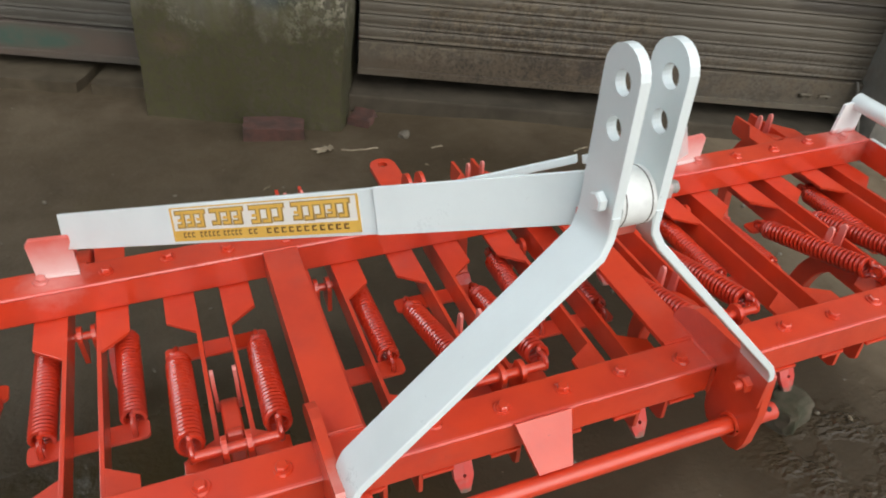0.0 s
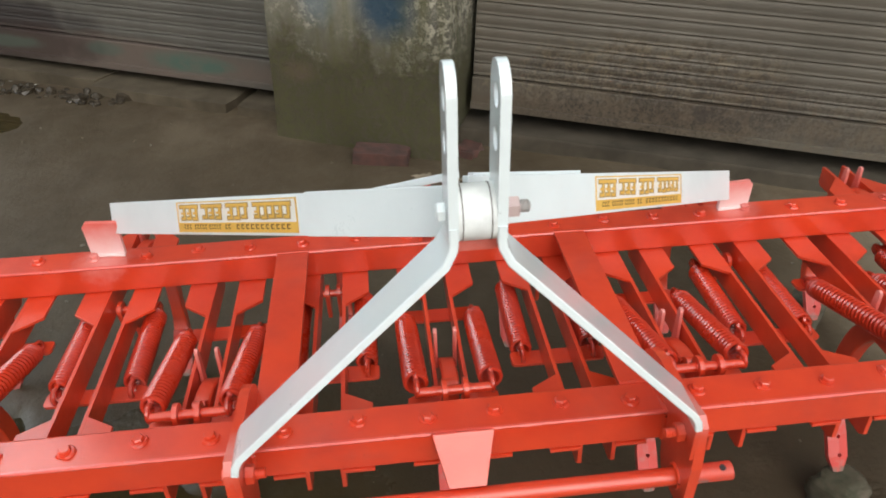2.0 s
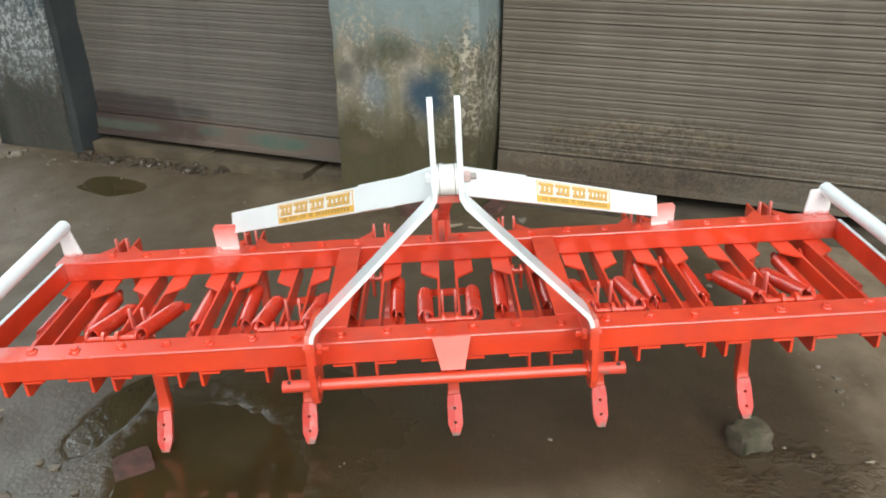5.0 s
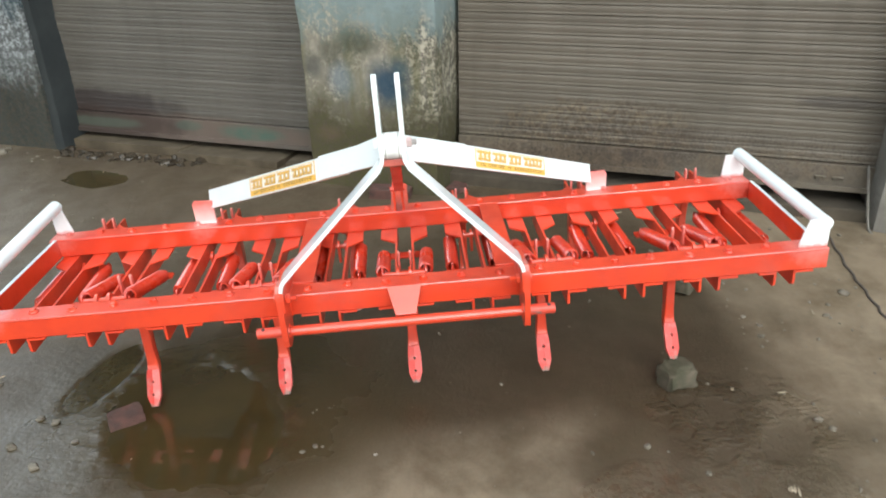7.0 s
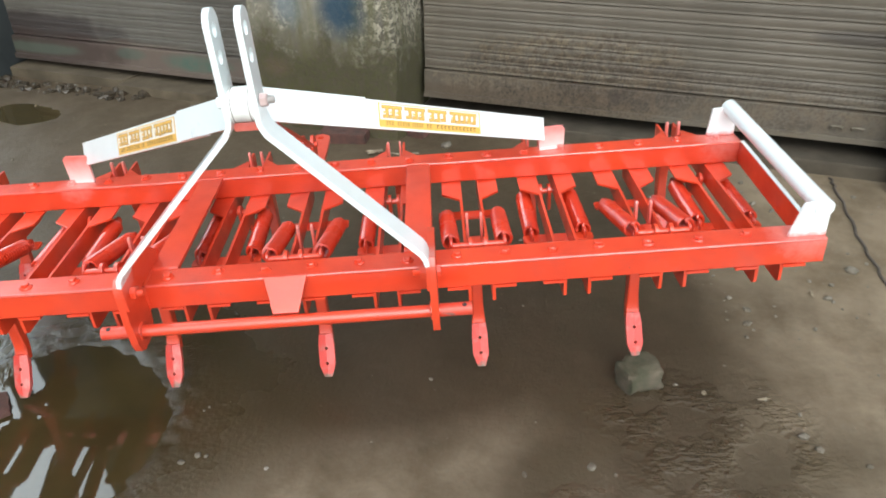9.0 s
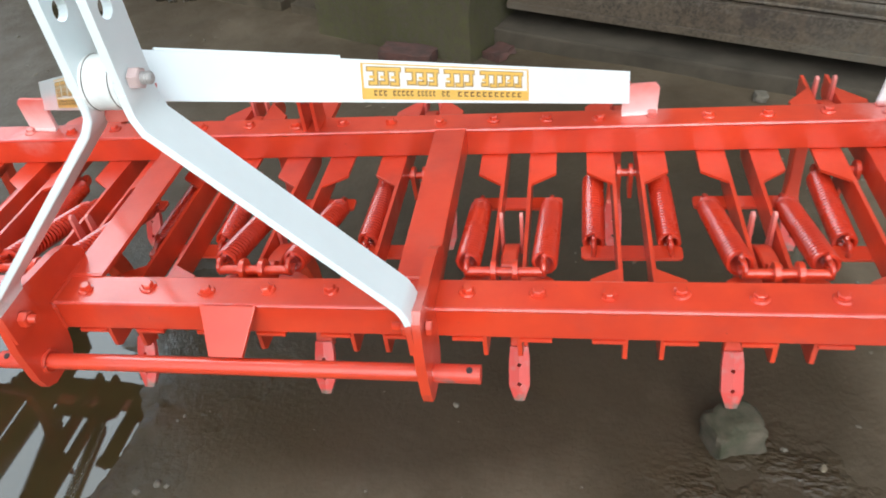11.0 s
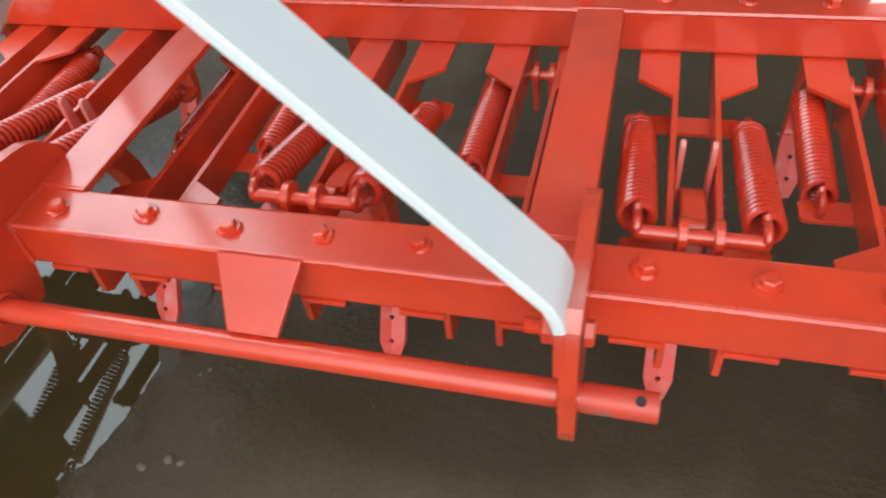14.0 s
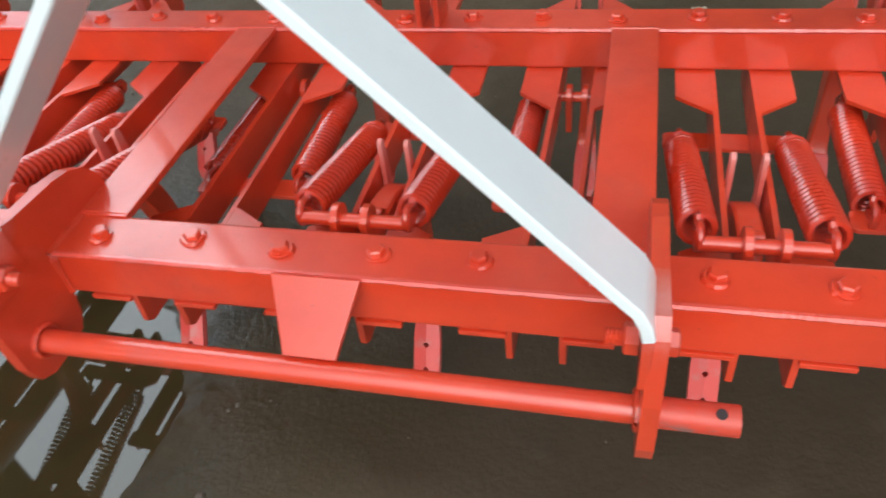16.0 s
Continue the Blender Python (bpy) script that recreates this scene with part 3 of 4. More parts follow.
SH_R = roller_shutter("roller_shutter", 0.0, 2.15, 0.187, 2.45, SHUTTER_R, "closed brown-grey steel roller shutter, dusty with rust freckles")
SH_L = roller_shutter("roller_shutter", -2.67, -0.80, 0.145, 2.45, SHUTTER_L, "closed pinkish-grey steel roller shutter with green stained bottom rail")


def lock_eye(x):
    b = sweep([(x - 0.02, -0.03, 0.065), (x - 0.02, -0.045, 0.075), (x, -0.05, 0.08), (x + 0.02, -0.045, 0.075), (x + 0.02, -0.03, 0.065)], circle(0.006, 8))
    part("lock_eye", b, RUBBLE, SH_R, "rusty lock staple", True)


lock_eye(1.86), lock_eye(1.94)

WALLS = tagged(new("wall_north"), "old plastered shop front of pillars between roller shutters", "wall", kind="structure")
WALLS.matrix_world = BLD


def rough_block(x0, x1, y0, y1, z0, z1, seed, amp=0.012, cell=0.06):
    """A plastered pier with worn, uneven faces and edges."""
    b = bmesh.new()
    nx, ny, nz = [max(2, int(d / cell)) for d in (x1 - x0, y1 - y0, z1 - z0)]
    bmesh.ops.create_cube(b, size=1.0)
    bmesh.ops.scale(b, vec=(x1 - x0, y1 - y0, z1 - z0), verts=b.verts)
    bmesh.ops.translate(b, vec=((x0 + x1) / 2, (y0 + y1) / 2, (z0 + z1) / 2), verts=b.verts)
    for axis, n in ((0, nx), (1, ny), (2, nz)):
        lo, hi = (x0, y0, z0)[axis], (x1, y1, z1)[axis]
        for i in range(1, n):
            co, no = [0, 0, 0], [0, 0, 0]
            co[axis], no[axis] = lo + (hi - lo) * i / n, 1
            bmesh.ops.bisect_plane(b, geom=b.verts[:] + b.edges[:] + b.faces[:], plane_co=co, plane_no=no)
    for v in b.verts:
        p = v.co
        edge = sum(1 for a, l, h in ((p.x, x0, x1), (p.y, y0, y1)) if min(abs(a - l), abs(a - h)) < 1e-4)
        d = Vector((noise.noise(p * 3 + Vector((seed, 0, 0))), noise.noise(p * 3 + Vector((0, seed, 0))), 0))
        d2 = Vector((noise.noise(p * 13 + Vector((seed, 0, 0))), noise.noise(p * 13 + Vector((0, seed, 0))), 0))
        v.co += d * amp + d2 * amp * 0.5
        if edge == 2:
            c = Vector(((x0 + x1) / 2 - p.x, (y0 + y1) / 2 - p.y, 0)).normalized()
            v.co += c * (0.008 + 0.02 * max(0, noise.noise(p * 6 + Vector((seed, 3, 0)))))
    return b


part("middle_pillar", rough_block(-0.79, -0.025, -0.30, 0.25, -0.05, 2.9, 1.0), PLASTER, WALLS, "mossy pillar with peeling grey-blue plaster", True)
part("right_pillar", rough_block(2.092, 2.75, -0.20, 0.25, -0.05, 2.9, 5.0, 0.006), CONCRETE, WALLS, "pale grey cement pillar", True)
part("left_pillar", rough_block(-3.32, -2.70, -0.20, -0.02, -0.05, 2.9, 9.0), PLASTER_BLUE, WALLS, "blue pillar with flaking whitewash", True)
part("left_return", rough_block(-2.715, -2.645, -0.19, 0.25, -0.05, 2.9, 12.0), DARKWALL, WALLS, "dark plastered door reveal", True)
# The unseen lintel and back wall are dark so that puddle reflections stay dark.
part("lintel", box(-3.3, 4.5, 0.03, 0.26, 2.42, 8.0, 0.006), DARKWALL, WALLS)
part("far_right_wall", box(2.74, 6.5, -0.1, 0.2, -0.05, 8.0, 0.006), CONCRETE, WALLS)
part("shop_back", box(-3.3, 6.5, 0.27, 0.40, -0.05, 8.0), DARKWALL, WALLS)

PLINTH_R = box(-0.03, 2.095, -0.10, 0.26, -0.02, 0.125, 0.012)
tagged(part("door_step", PLINTH_R, PLINTH, WALLS), "damp cement door step")
for x0, x1, y0, z1 in ((-2.65, -1.80, -0.110, 0.112), (-1.81, -1.095, -0.160, 0.104), (-1.045, -0.775, -0.160, 0.104)):
    part("door_step", rough_block(x0, x1, y0, 0.24, -0.02, z1, x0 * 3.0, 0.008, 0.07), STEP_EARTH, WALLS, "worn, mud covered door step with a broken edge", True)

# unseen wall added on the west side: blocks low sky, darkens the puddle's reflection
thing("wall_west", box(-4.35, -4.05, -5.0, 1.72, -0.05, 4.6, 0.01), DARKWALL, "dark plastered wall out of view, added to block the western sky", "wall", kind="structure")


# ---- the cultivator ----
CULT = tagged(new("cultivator"), "freshly painted red spring tine cultivator with white three-point hitch", "cultivator")
CULT.matrix_world = TIP
TOP, LOW = 0.584, 0.520                # top and underside of the beams
MID, PITCH = 0.009, 0.2222             # middle of the tool bar and the tine spacing
REAR = 0.537                           # middle line of the rear beam


def weld(path, r=0.004, seed=0.0, bm=None):
    """A lumpy weld bead."""
    pts, rings = [], []
    for a, c in zip(path, path[1:]):
        a, c = Vector(a), Vector(c)
        n = max(2, int((c - a).length / 0.009))
        for i in range(n):
            p = a.lerp(c, i / n)
            pts.append(p)
            rings.append(circle(r * (1 + 0.35 * noise.noise(p * 90 + Vector((seed, 0, 0)))), 6))
    pts.append(Vector(path[-1]))
    rings.append(circle(r * 0.6, 6))
    return sweep(pts, rings, bm)


def beam(name, x0, x1, y):
    """A box beam of two welded angles with the seam along its front upper edge."""
    ob = part(name, box(x0, x1, y - 0.034, y + 0.034, LOW, TOP, 0.004), RED, CULT)
    part("weld_seam", weld([(x0 + 0.01, y - 0.0335, TOP - 0.002), (x1 - 0.01, y - 0.0335, TOP - 0.002)], 0.0036, y), WELD_HIGHLIGHT_RED, ob, "", True)
    return ob


FRONT = beam("front_beam", -1.205, 1.240, 0.0)
BACK = beam("rear_beam", -1.215, 1.244, REAR)
BOLTS = []
for k in range(4):
    head = hexbolt()
    weld([(0.0115 * math.cos(a), 0.0115 * math.sin(a), 0.001) for a in [i * math.pi / 6 + k for i in range(5 + 2 * k)]], 0.0038, k * 3.0, head)
    BOLTS.append(link_mesh("bolt", head, RED))
for k in range(22):
    x = MID + (k - 10.5) * PITCH / 2
    for ob, y in ((FRONT, 0.0), (BACK, REAR)):
        p = part("bolt", BOLTS[(k * 7 + (y > 0)) % 4], RED, ob)
        p.matrix_basis = pose(x + 0.004 * math.sin(k * 5.1 + y), y + 0.005 * math.sin(k * 2.3), TOP + 0.0005, 0, 0, k * 23)

for x in (-0.288, 0.311):
    out = math.copysign(1, x)
    angle = [(x - out * 0.033, TOP + 0.003), (x + out * 0.033, TOP + 0.003), (x + out * 0.033, LOW + 0.012), (x + out * 0.0265, LOW + 0.012), (x + out * 0.0265, TOP - 0.006), (x - out * 0.033, TOP - 0.006)]
    angle = angle if out > 0 else angle[::-1]
    c = part("cross_member", slab([(a, 0.030, b) for a, b in angle], (0, REAR - 0.060, 0), 0.0012), RED, CULT)
    part("weld_seam", weld([(x - 0.033, 0.036, TOP + 0.002), (x + 0.033, 0.036, TOP + 0.002)], 0.003, x), RED, c, "", True)
    part("weld_seam", weld([(x - 0.033, REAR - 0.036, TOP + 0.002), (x + 0.033, REAR - 0.036, TOP + 0.002)], 0.003, x), RED, c, "", True)

# end frames: red end bar, white standing gussets and the white tube between them
for s in (-1, 1):
    xe = 1.230 if s > 0 else -1.197
    end = part("end_bar", slab([(xe - 0.006, 0.03, LOW), (xe + 0.010, REAR - 0.03, LOW), (xe + 0.010, REAR - 0.03, TOP), (xe - 0.006, 0.03, TOP)], (s * 0.010, 0, 0)), RED, CULT)
    part("edge_stripe", slab([(xe - 0.006, 0.036, TOP + 0.0005), (xe + 0.010, REAR - 0.036, TOP + 0.0005), (xe + 0.010, REAR - 0.036, TOP + 0.003), (xe - 0.006, 0.036, TOP + 0.003)], (s * 0.010, 0, 0)), WHITE, end, "white painted top edge")
    for y, xin, xt in ((-0.022, 1.137 + 0.016 * (s > 0), 1.214), (REAR + 0.014, 1.146 + 0.012 * (s > 0), 1.205)):
        xo = abs(xe) + 0.008
        zt = 0.672 if s > 0 else 0.690
        pts = [(s * xin, y, TOP + 0.001), (s * xo, y, TOP + 0.001), (s * xo, y, zt - 0.012), (s * (xo - 0.012), y, zt), (s * (xt - 0.036), y, zt - 0.004)]
        g = slab(pts if s > 0 else pts[::-1], (0, 0.009, 0), 0.0015)
        part("end_gusset", g, END_WHITE, CULT, "white painted gusset with red overspray")
    zt = 0.662 if s > 0 else 0.68
    part("end_tube", rod((s * (abs(xe) - 0.008), -0.024, zt - 0.006), (s * (abs(xe) - 0.012), REAR + 0.026, zt + 0.006), 0.0215, 20), WHITE, CULT, "white painted side tube", True)

# hitch plates, shaft, and the sloping tongue in the middle
for s in (-1, 1):
    xp = MID + s * 0.335
    outline = [(0.088, TOP + 0.002), (0.087, 0.598), (0.080, 0.613), (0.066, 0.628), (0.045, 0.639), (0.020, 0.644), (-0.054, 0.649), (-0.118, 0.660), (-0.134, 0.648), (-0.142, 0.570),
               (-0.139, 0.500), (-0.132, 0.476), (-0.114, 0.466), (-0.085, 0.467), (-0.052, 0.473), (-0.041, 0.490), (-0.0345, 0.520), (-0.0345, TOP + 0.002)]
    h = part("hitch_plate", rounded_plate(outline, xp - 0.008, xp + 0.008), RED, CULT)
    head = part("bolt", link_mesh("bolt", hexbolt(0.0125, 0.009, 0.0), RED), RED, h)
    head.matrix_basis = pose(xp + s * 0.008, -0.105, 0.615, 0, s * 90, 0)
    nut = part("nut", link_mesh("nut", hexbolt(0.0145, 0.013, 0.0), RED), RED, h)
    nut.matrix_basis = pose(xp - s * 0.0125, -0.105, 0.615, 0, -s * 90, 0)
    thread = part("thread", sweep([(0, 0, 0.011 + i * 0.0017) for i in range(12)], [circle(0.0082 if i % 2 else 0.0070, 12) for i in range(12)]), RED, h)
    thread.matrix_basis = nut.matrix_basis
    part("weld_seam", weld([(xp - s * 0.009, -0.036, 0.522), (xp - s * 0.009, -0.036, TOP), (xp - s * 0.009, 0.084, TOP + 0.001)], 0.004, s), RED, h, "", True)

SHAFT_Y, SHAFT_Z = -0.101, 0.508


def build_shaft():
    b = rod((MID - 0.418, SHAFT_Y, SHAFT_Z), (MID + 0.416, SHAFT_Y, SHAFT_Z), 0.0142, 24)
    ob = part("hitch_shaft", b, [RED], CULT, "", True)
    for s in (-1, 1):
        x = MID + s * 0.345
        e = part("shaft_pin", rod((x, SHAFT_Y, SHAFT_Z), (MID + s * 0.417, SHAFT_Y, SHAFT_Z), 0.0152, 24), WORN, ob, "scuffed pin end with a linchpin hole", True)
        # No hole is cut: a near-black plug stands in for its shaded inside.
        part("pin_hole", rod((MID + s * 0.400, SHAFT_Y - 0.003, SHAFT_Z + 0.009), (MID + s * 0.400, SHAFT_Y - 0.005, SHAFT_Z + 0.0152), 0.0052, 12), HOLE, ob)
        ring = [(MID + s * 0.326, SHAFT_Y + 0.019 * math.cos(a), SHAFT_Z + 0.019 * math.sin(a)) for a in [i * math.pi / 8 for i in range(17)]]
        part("weld_seam", weld(ring, 0.0035, s), RED, ob, "", True)


build_shaft()
part("hitch_tongue", slab([(MID - 0.050, -0.036, TOP - 0.002), (MID + 0.048, -0.036, TOP - 0.002), (MID + 0.028, -0.094, SHAFT_Z + 0.014), (MID - 0.030, -0.094, SHAFT_Z + 0.014)], (0, -0.005, 0.006), 0.001), RED, CULT)

# the white mast: two holed straps, bent outwards into the arms
MAST, MAST_Z = 0.0165, 1.020
for s in (-1, 1):
    xi = MAST + (0.0225 if s > 0 else -0.0215)                      # inner face
    y0, y1 = -0.1300, -0.0660
    yc = (y0 + y1) / 2
    outline = [(y1, 1.001), (y1, 1.168)] + arc(yc, 1.168, (y1 - y0) / 2, 8, 172, 10) + [(y0, 1.168), (y0, 1.001)]
    lo, hi = sorted((xi, xi + s * 0.0118))
    part("mast_strap", rounded_plate(outline, lo, hi, [(yc - 0.004, 1.162, 0.0135), (yc - 0.004, 1.112, 0.0135)]), WHITE, CULT)
    xa, xb = xi + s * 0.0059, MID + s * 0.326
    ya = yc
    path = [(xa, ya, 1.017), (xa, ya, 0.997), (xa + s * 0.003, ya - 0.001, 0.982), (xa + s * 0.011, ya - 0.005, 0.968), (xb - s * 0.010, ya - 0.007, 0.679), (xb - s * 0.003, ya - 0.008, 0.666), (xb, ya - 0.007, 0.652)]
    w, th = 0.0335, 0.0055
    ring = [(-w, -th + 0.0015), (-w, th - 0.0015), (-w + 0.0015, th), (w - 0.0015, th), (w, th - 0.0015), (w, -th + 0.0015), (w - 0.0015, -th), (-w + 0.0015, -th)]
    side = Vector((0, 1, 0))
    ups = []
    for i, p in enumerate(path):
        d = (Vector(path[min(i + 1, len(path) - 1)]) - Vector(path[max(i - 1, 0)])).normalized()
        ups.append(side.cross(d).normalized())
    arm = part("mast_arm", sweep(path, ring, None, False, ups), WHITE, CULT, "", True)
    part("arm_tail", box(xb - 0.0045, xb + 0.0045, ya - 0.0400, ya + 0.0260, 0.588, 0.653, 0.0012), RED, arm, "red painted tail of the arm")

tube = part("mast_spacer", rod((MAST - 0.0214, -0.098, MAST_Z), (MAST + 0.0224, -0.098, MAST_Z), 0.0335, 32), TUBE_WHITE, CULT, "chalky white spacer tube with weld lines", True)
for x in (-0.0165, 0.0165):
    part("collar", sweep([(MAST + x - 0.0007, -0.098, MAST_Z), (MAST + x + 0.0007, -0.098, MAST_Z)], circle(0.0340, 32)), CABLE, tube, "", True)
head = part("mast_bolt", link_mesh("mast_bolt", hexbolt(0.0120, 0.010, 0.0), WHITE), WHITE, CULT)
head.matrix_basis = pose(MAST - 0.0334, -0.109, MAST_Z + 0.009, 0, -90, 0)
nut = part("mast_nut", link_mesh("mast_nut", hexbolt(0.0132, 0.014, 0.0), PINKISH), PINKISH, CULT, "steel nut with thin pinkish paint")
nut.matrix_basis = pose(MAST + 0.0344, -0.109, MAST_Z + 0.009, 0, 90, 0)
part("thread", sweep([(0, 0, 0.011 + i * 0.0016) for i in range(12)], [circle(0.0080 if i % 2 else 0.0068, 14) for i in range(11)] + [circle(0.0045, 14)]), STEEL, nut, "bare steel thread")

# centre brace from the spacer down to the bracket on the rear beam, and the rear drawbar eye
brace_ring = [(-0.016, -0.005), (0.016, -0.005), (0.016, 0.005), (-0.016, 0.005)]
part("centre_brace", sweep([(MAST, -0.062, 0.996), (MAST - 0.002, 0.10, 0.893), (0.004, REAR - 0.02, 0.659)], brace_ring), RED, CULT)
part("brace_foot_plate", box(MAST - 0.028, MAST + 0.028, -0.100, -0.053, 0.966, 0.9835, 0.002), RED, CULT)
part("rear_bracket", rounded_plate([(REAR - 0.03, TOP + 0.001), (REAR + 0.03, TOP + 0.001)] + arc(REAR, 0.655, 0.028, 0, 180, 10), 0.010, 0.018, [(REAR, 0.655, 0.008)]), RED, CULT)
part("rear_bracket", rounded_plate([(REAR - 0.03, TOP + 0.001), (REAR + 0.03, TOP + 0.001)] + arc(REAR, 0.655, 0.028, 0, 180, 10), -0.018, -0.010, [(REAR, 0.655, 0.008)]), RED, CULT)
part("bracket_pin", rod((-0.026, REAR, 0.655), (0.026, REAR, 0.655), 0.0075, 12), RED, CULT, "", True)


def eye_plate():
    b = bmesh.new()
    out = [(-0.03, REAR + 0.03), (0.03, REAR + 0.03)] + [(0.03 * math.cos(a), 0.751 + 0.03 * math.sin(a)) for a in [math.pi * i / 12 for i in range(13)]]
    hole = [(0.011 * math.cos(2 * math.pi * i / 16), 0.753 + 0.011 * math.sin(2 * math.pi * i / 16)) for i in range(16)]
    tops = []
    for z in (TOP - 0.012, TOP - 0.001):
        loops = [[b.verts.new((x, y, z)) for x, y in l] for l in (out, hole)]
        edges = [b.edges.new((l[i], l[(i + 1) % len(l)])) for l in loops for i in range(len(l))]
        bmesh.ops.triangle_fill(b, edges=edges, use_beauty=True)
        tops.append(loops)
    for l0, l1 in zip(*tops):
        for i in range(len(l0)):
            j = (i + 1) % len(l0)
            b.faces.new((l0[i], l0[j], l1[j], l1[i]))
    part("drawbar_eye", b, RED, CULT)


eye_plate()


# ---- rear stays with their stickers ----
def sticker(stay, o, along, up, out, length, height):
    """A printed sticker: white field, golden frame and band, writing as plain bars."""
    b = bmesh.new()

    def bar(u0, u1, v0, v1, lift, slot):
        q = [o + along * (u * length) + up * ((v - 0.5) * height) + out * lift for u, v in ((u0, v0), (u1, v0), (u1, v1), (u0, v1))]
        f = b.faces.new([b.verts.new(p) for p in q])
        f.material_index = slot

    base = [o + along * (u * length) + up * ((v - 0.5) * height) for u, v in ((0, 0), (1, 0), (1, 1), (0, 1))]
    slab(base, out * 0.0008, 0.0, b)
    for r in ((0, 1, 0.965, 1), (0, 1, 0, 0.05), (0, 0.012, 0, 1), (0.988, 1, 0, 1)):
        bar(*r, 0.0012, 1)
    bar(0.012, 0.988, 0.04, 0.31, 0.0011, 1)
    rnd = random.Random(4)
    for u0, u1 in ((0.035, 0.205), (0.24, 0.42), (0.46, 0.635), (0.68, 0.955)):
        n = max(3, round((u1 - u0) / 0.052))
        bar(u0 - 0.008, u1 + 0.008, 0.765, 0.915, 0.0014, 2)
        bar(u0, u1, 0.80, 0.885, 0.0017, 1)
        for i in range(n):
            a = u0 + (u1 - u0) * (i + 0.12) / n
            c = u0 + (u1 - u0) * (i + 0.80) / n
            lo = 0.40 + 0.05 * rnd.random()
            bar(a - 0.007, c + 0.007, lo - 0.035, lo + 0.115, 0.0014, 2)
            bar(a, c, lo, lo + 0.075, 0.0017, 1)
            bar(c - 0.020, c + 0.009, lo - 0.03, 0.80, 0.0014, 2)
            bar(c - 0.012, c + 0.001, lo, 0.82, 0.0018, 1)
            if rnd.random() < 0.6:
                bar(a, c - 0.006, 0.585, 0.66, 0.0017, 1)
    for u0, u1, n in ((0.06, 0.135, 3), (0.16, 0.28, 5), (0.295, 0.405, 5), (0.435, 0.49, 2), (0.53, 0.955, 11)):
        for i in range(n):
            a = u0 + (u1 - u0) * (i + 0.1) / n
            c = u0 + (u1 - u0) * (i + 0.72) / n
            bar(a, c, 0.215, 0.255, 0.0016, 3)
            bar(a, c, 0.105, 0.14, 0.0016, 3)
            bar(a, a + (c - a) * 0.35, 0.105, 0.25, 0.0017, 3)
    me = bpy.data.meshes.new("sticker")
    b.to_mesh(me)
    b.free()
    for m in (PAPER, GOLD, GOLDEDGE, INK):
        me.materials.append(m)
    part("sticker", me, PAPER, stay, "white and golden-yellow maker's sticker with two lines of print")


LEAN = Vector((0, 0.40, 0.9165))       # the flat bars lean back from the mast
for s in (-1, 1):
    if s > 0:
        p2, p3, seen, dz = Vector((0.0155, -0.0385, 0.998)), Vector((0.677, 0.5445, 0.648)), (0.3404, 0.706), 0.0
    else:
        p2, p3, seen, dz = Vector((0.0135, -0.054, 0.994)), Vector((-0.655, 0.566, 0.664)), (0.340, 0.713), 0.014
    he = 0.0325
    front = Vector((s * 0.0055, -0.0062, 0.0)) * (-s) + Vector((0, 0, 0.0015 if s > 0 else 0.0045))
    p1, step = p2 + front, p2.lerp(p3, 0.312) + front

    def strap(a, c, ha, hc, thick):
        """A flat bar on edge from a to c, leaning back, half as high as ha and hc."""
        side = (c - a).cross(LEAN).normalized() * thick
        b = bmesh.new()
        v = [b.verts.new(p + side * k + LEAN * h) for p, hh in ((a, ha), (c, hc)) for k, h in ((-1, -hh), (1, -hh), (1, hh), (-1, hh))]
        for f in ((0, 3, 2, 1), (4, 5, 6, 7), (0, 1, 5, 4), (1, 2, 6, 5), (2, 3, 7, 6), (3, 0, 4, 7)):
            b.faces.new([v[i] for i in f])
        return bevelled(b, 0.0008, 1)

    along = (p3 - p2).normalized()
    across = along.cross(LEAN).normalized()
    out = across if across.y < 0 else -across
    # of the two flat bars that overlap at the mast, the rear one ends in a thin strip that bends away
    if s > 0:
        stay = part("rear_stay", strap(p2, p3, he, he, 0.005), WHITE, CULT)
        bend = p1.lerp(step, 0.62)
        part("stay_head", strap(bend, step, 0.0328, 0.0335, 0.004), WHITE, stay)
        part("stay_head", strap(p1 + along * 0.022 + LEAN * 0.0255 + Vector((0.0, 0.005, -0.001)), bend + LEAN * 0.0275, 0.0055, 0.0055, 0.005), WHITE, stay)
    else:
        bend = p2.lerp(p3, 0.19)
        stay = part("rear_stay", strap(bend, p3, he, he, 0.005), WHITE, CULT)
        part("stay_head", strap(p1, step, 0.0320, 0.0335, 0.004), WHITE, stay)
        part("stay_end", strap(p2 + LEAN * 0.026 + Vector((-0.006, 0.033, 0.004)), bend + LEAN * 0.0265, 0.0050, 0.0058, 0.005), WHITE, stay)
    a, c = p2.lerp(p3, seen[0]), p2.lerp(p3, seen[1])
    if s > 0:
        sticker(stay, a + out * 0.0052, along, LEAN, out, (c - a).length, 0.055)
    else:
        sticker(stay, c + out * 0.0052, -along, LEAN, out, (c - a).length, 0.055)
    xo, yo = p3.x, REAR + 0.006
    tab = slab([(xo - s * 0.010, yo, TOP + 0.001), (xo + s * 0.062, yo + 0.006, TOP + 0.001), (xo + s * 0.064, yo + 0.006, 0.642 + dz),
                (xo + s * 0.056, yo + 0.006, 0.652 + dz), (xo - s * 0.010, yo, 0.652 + dz)], (0, 0.010, 0), 0.001)
    t = part("stay_tab", tab, OVERSPRAY, CULT, "red tab dusted with white overspray")
    part("weld_seam", weld([(xo - s * 0.010, yo - 0.002, TOP + 0.003), (xo + s * 0.062, yo + 0.004, TOP + 0.003)], 0.004, s), OVERSPRAY, t, "white dusted weld", True)


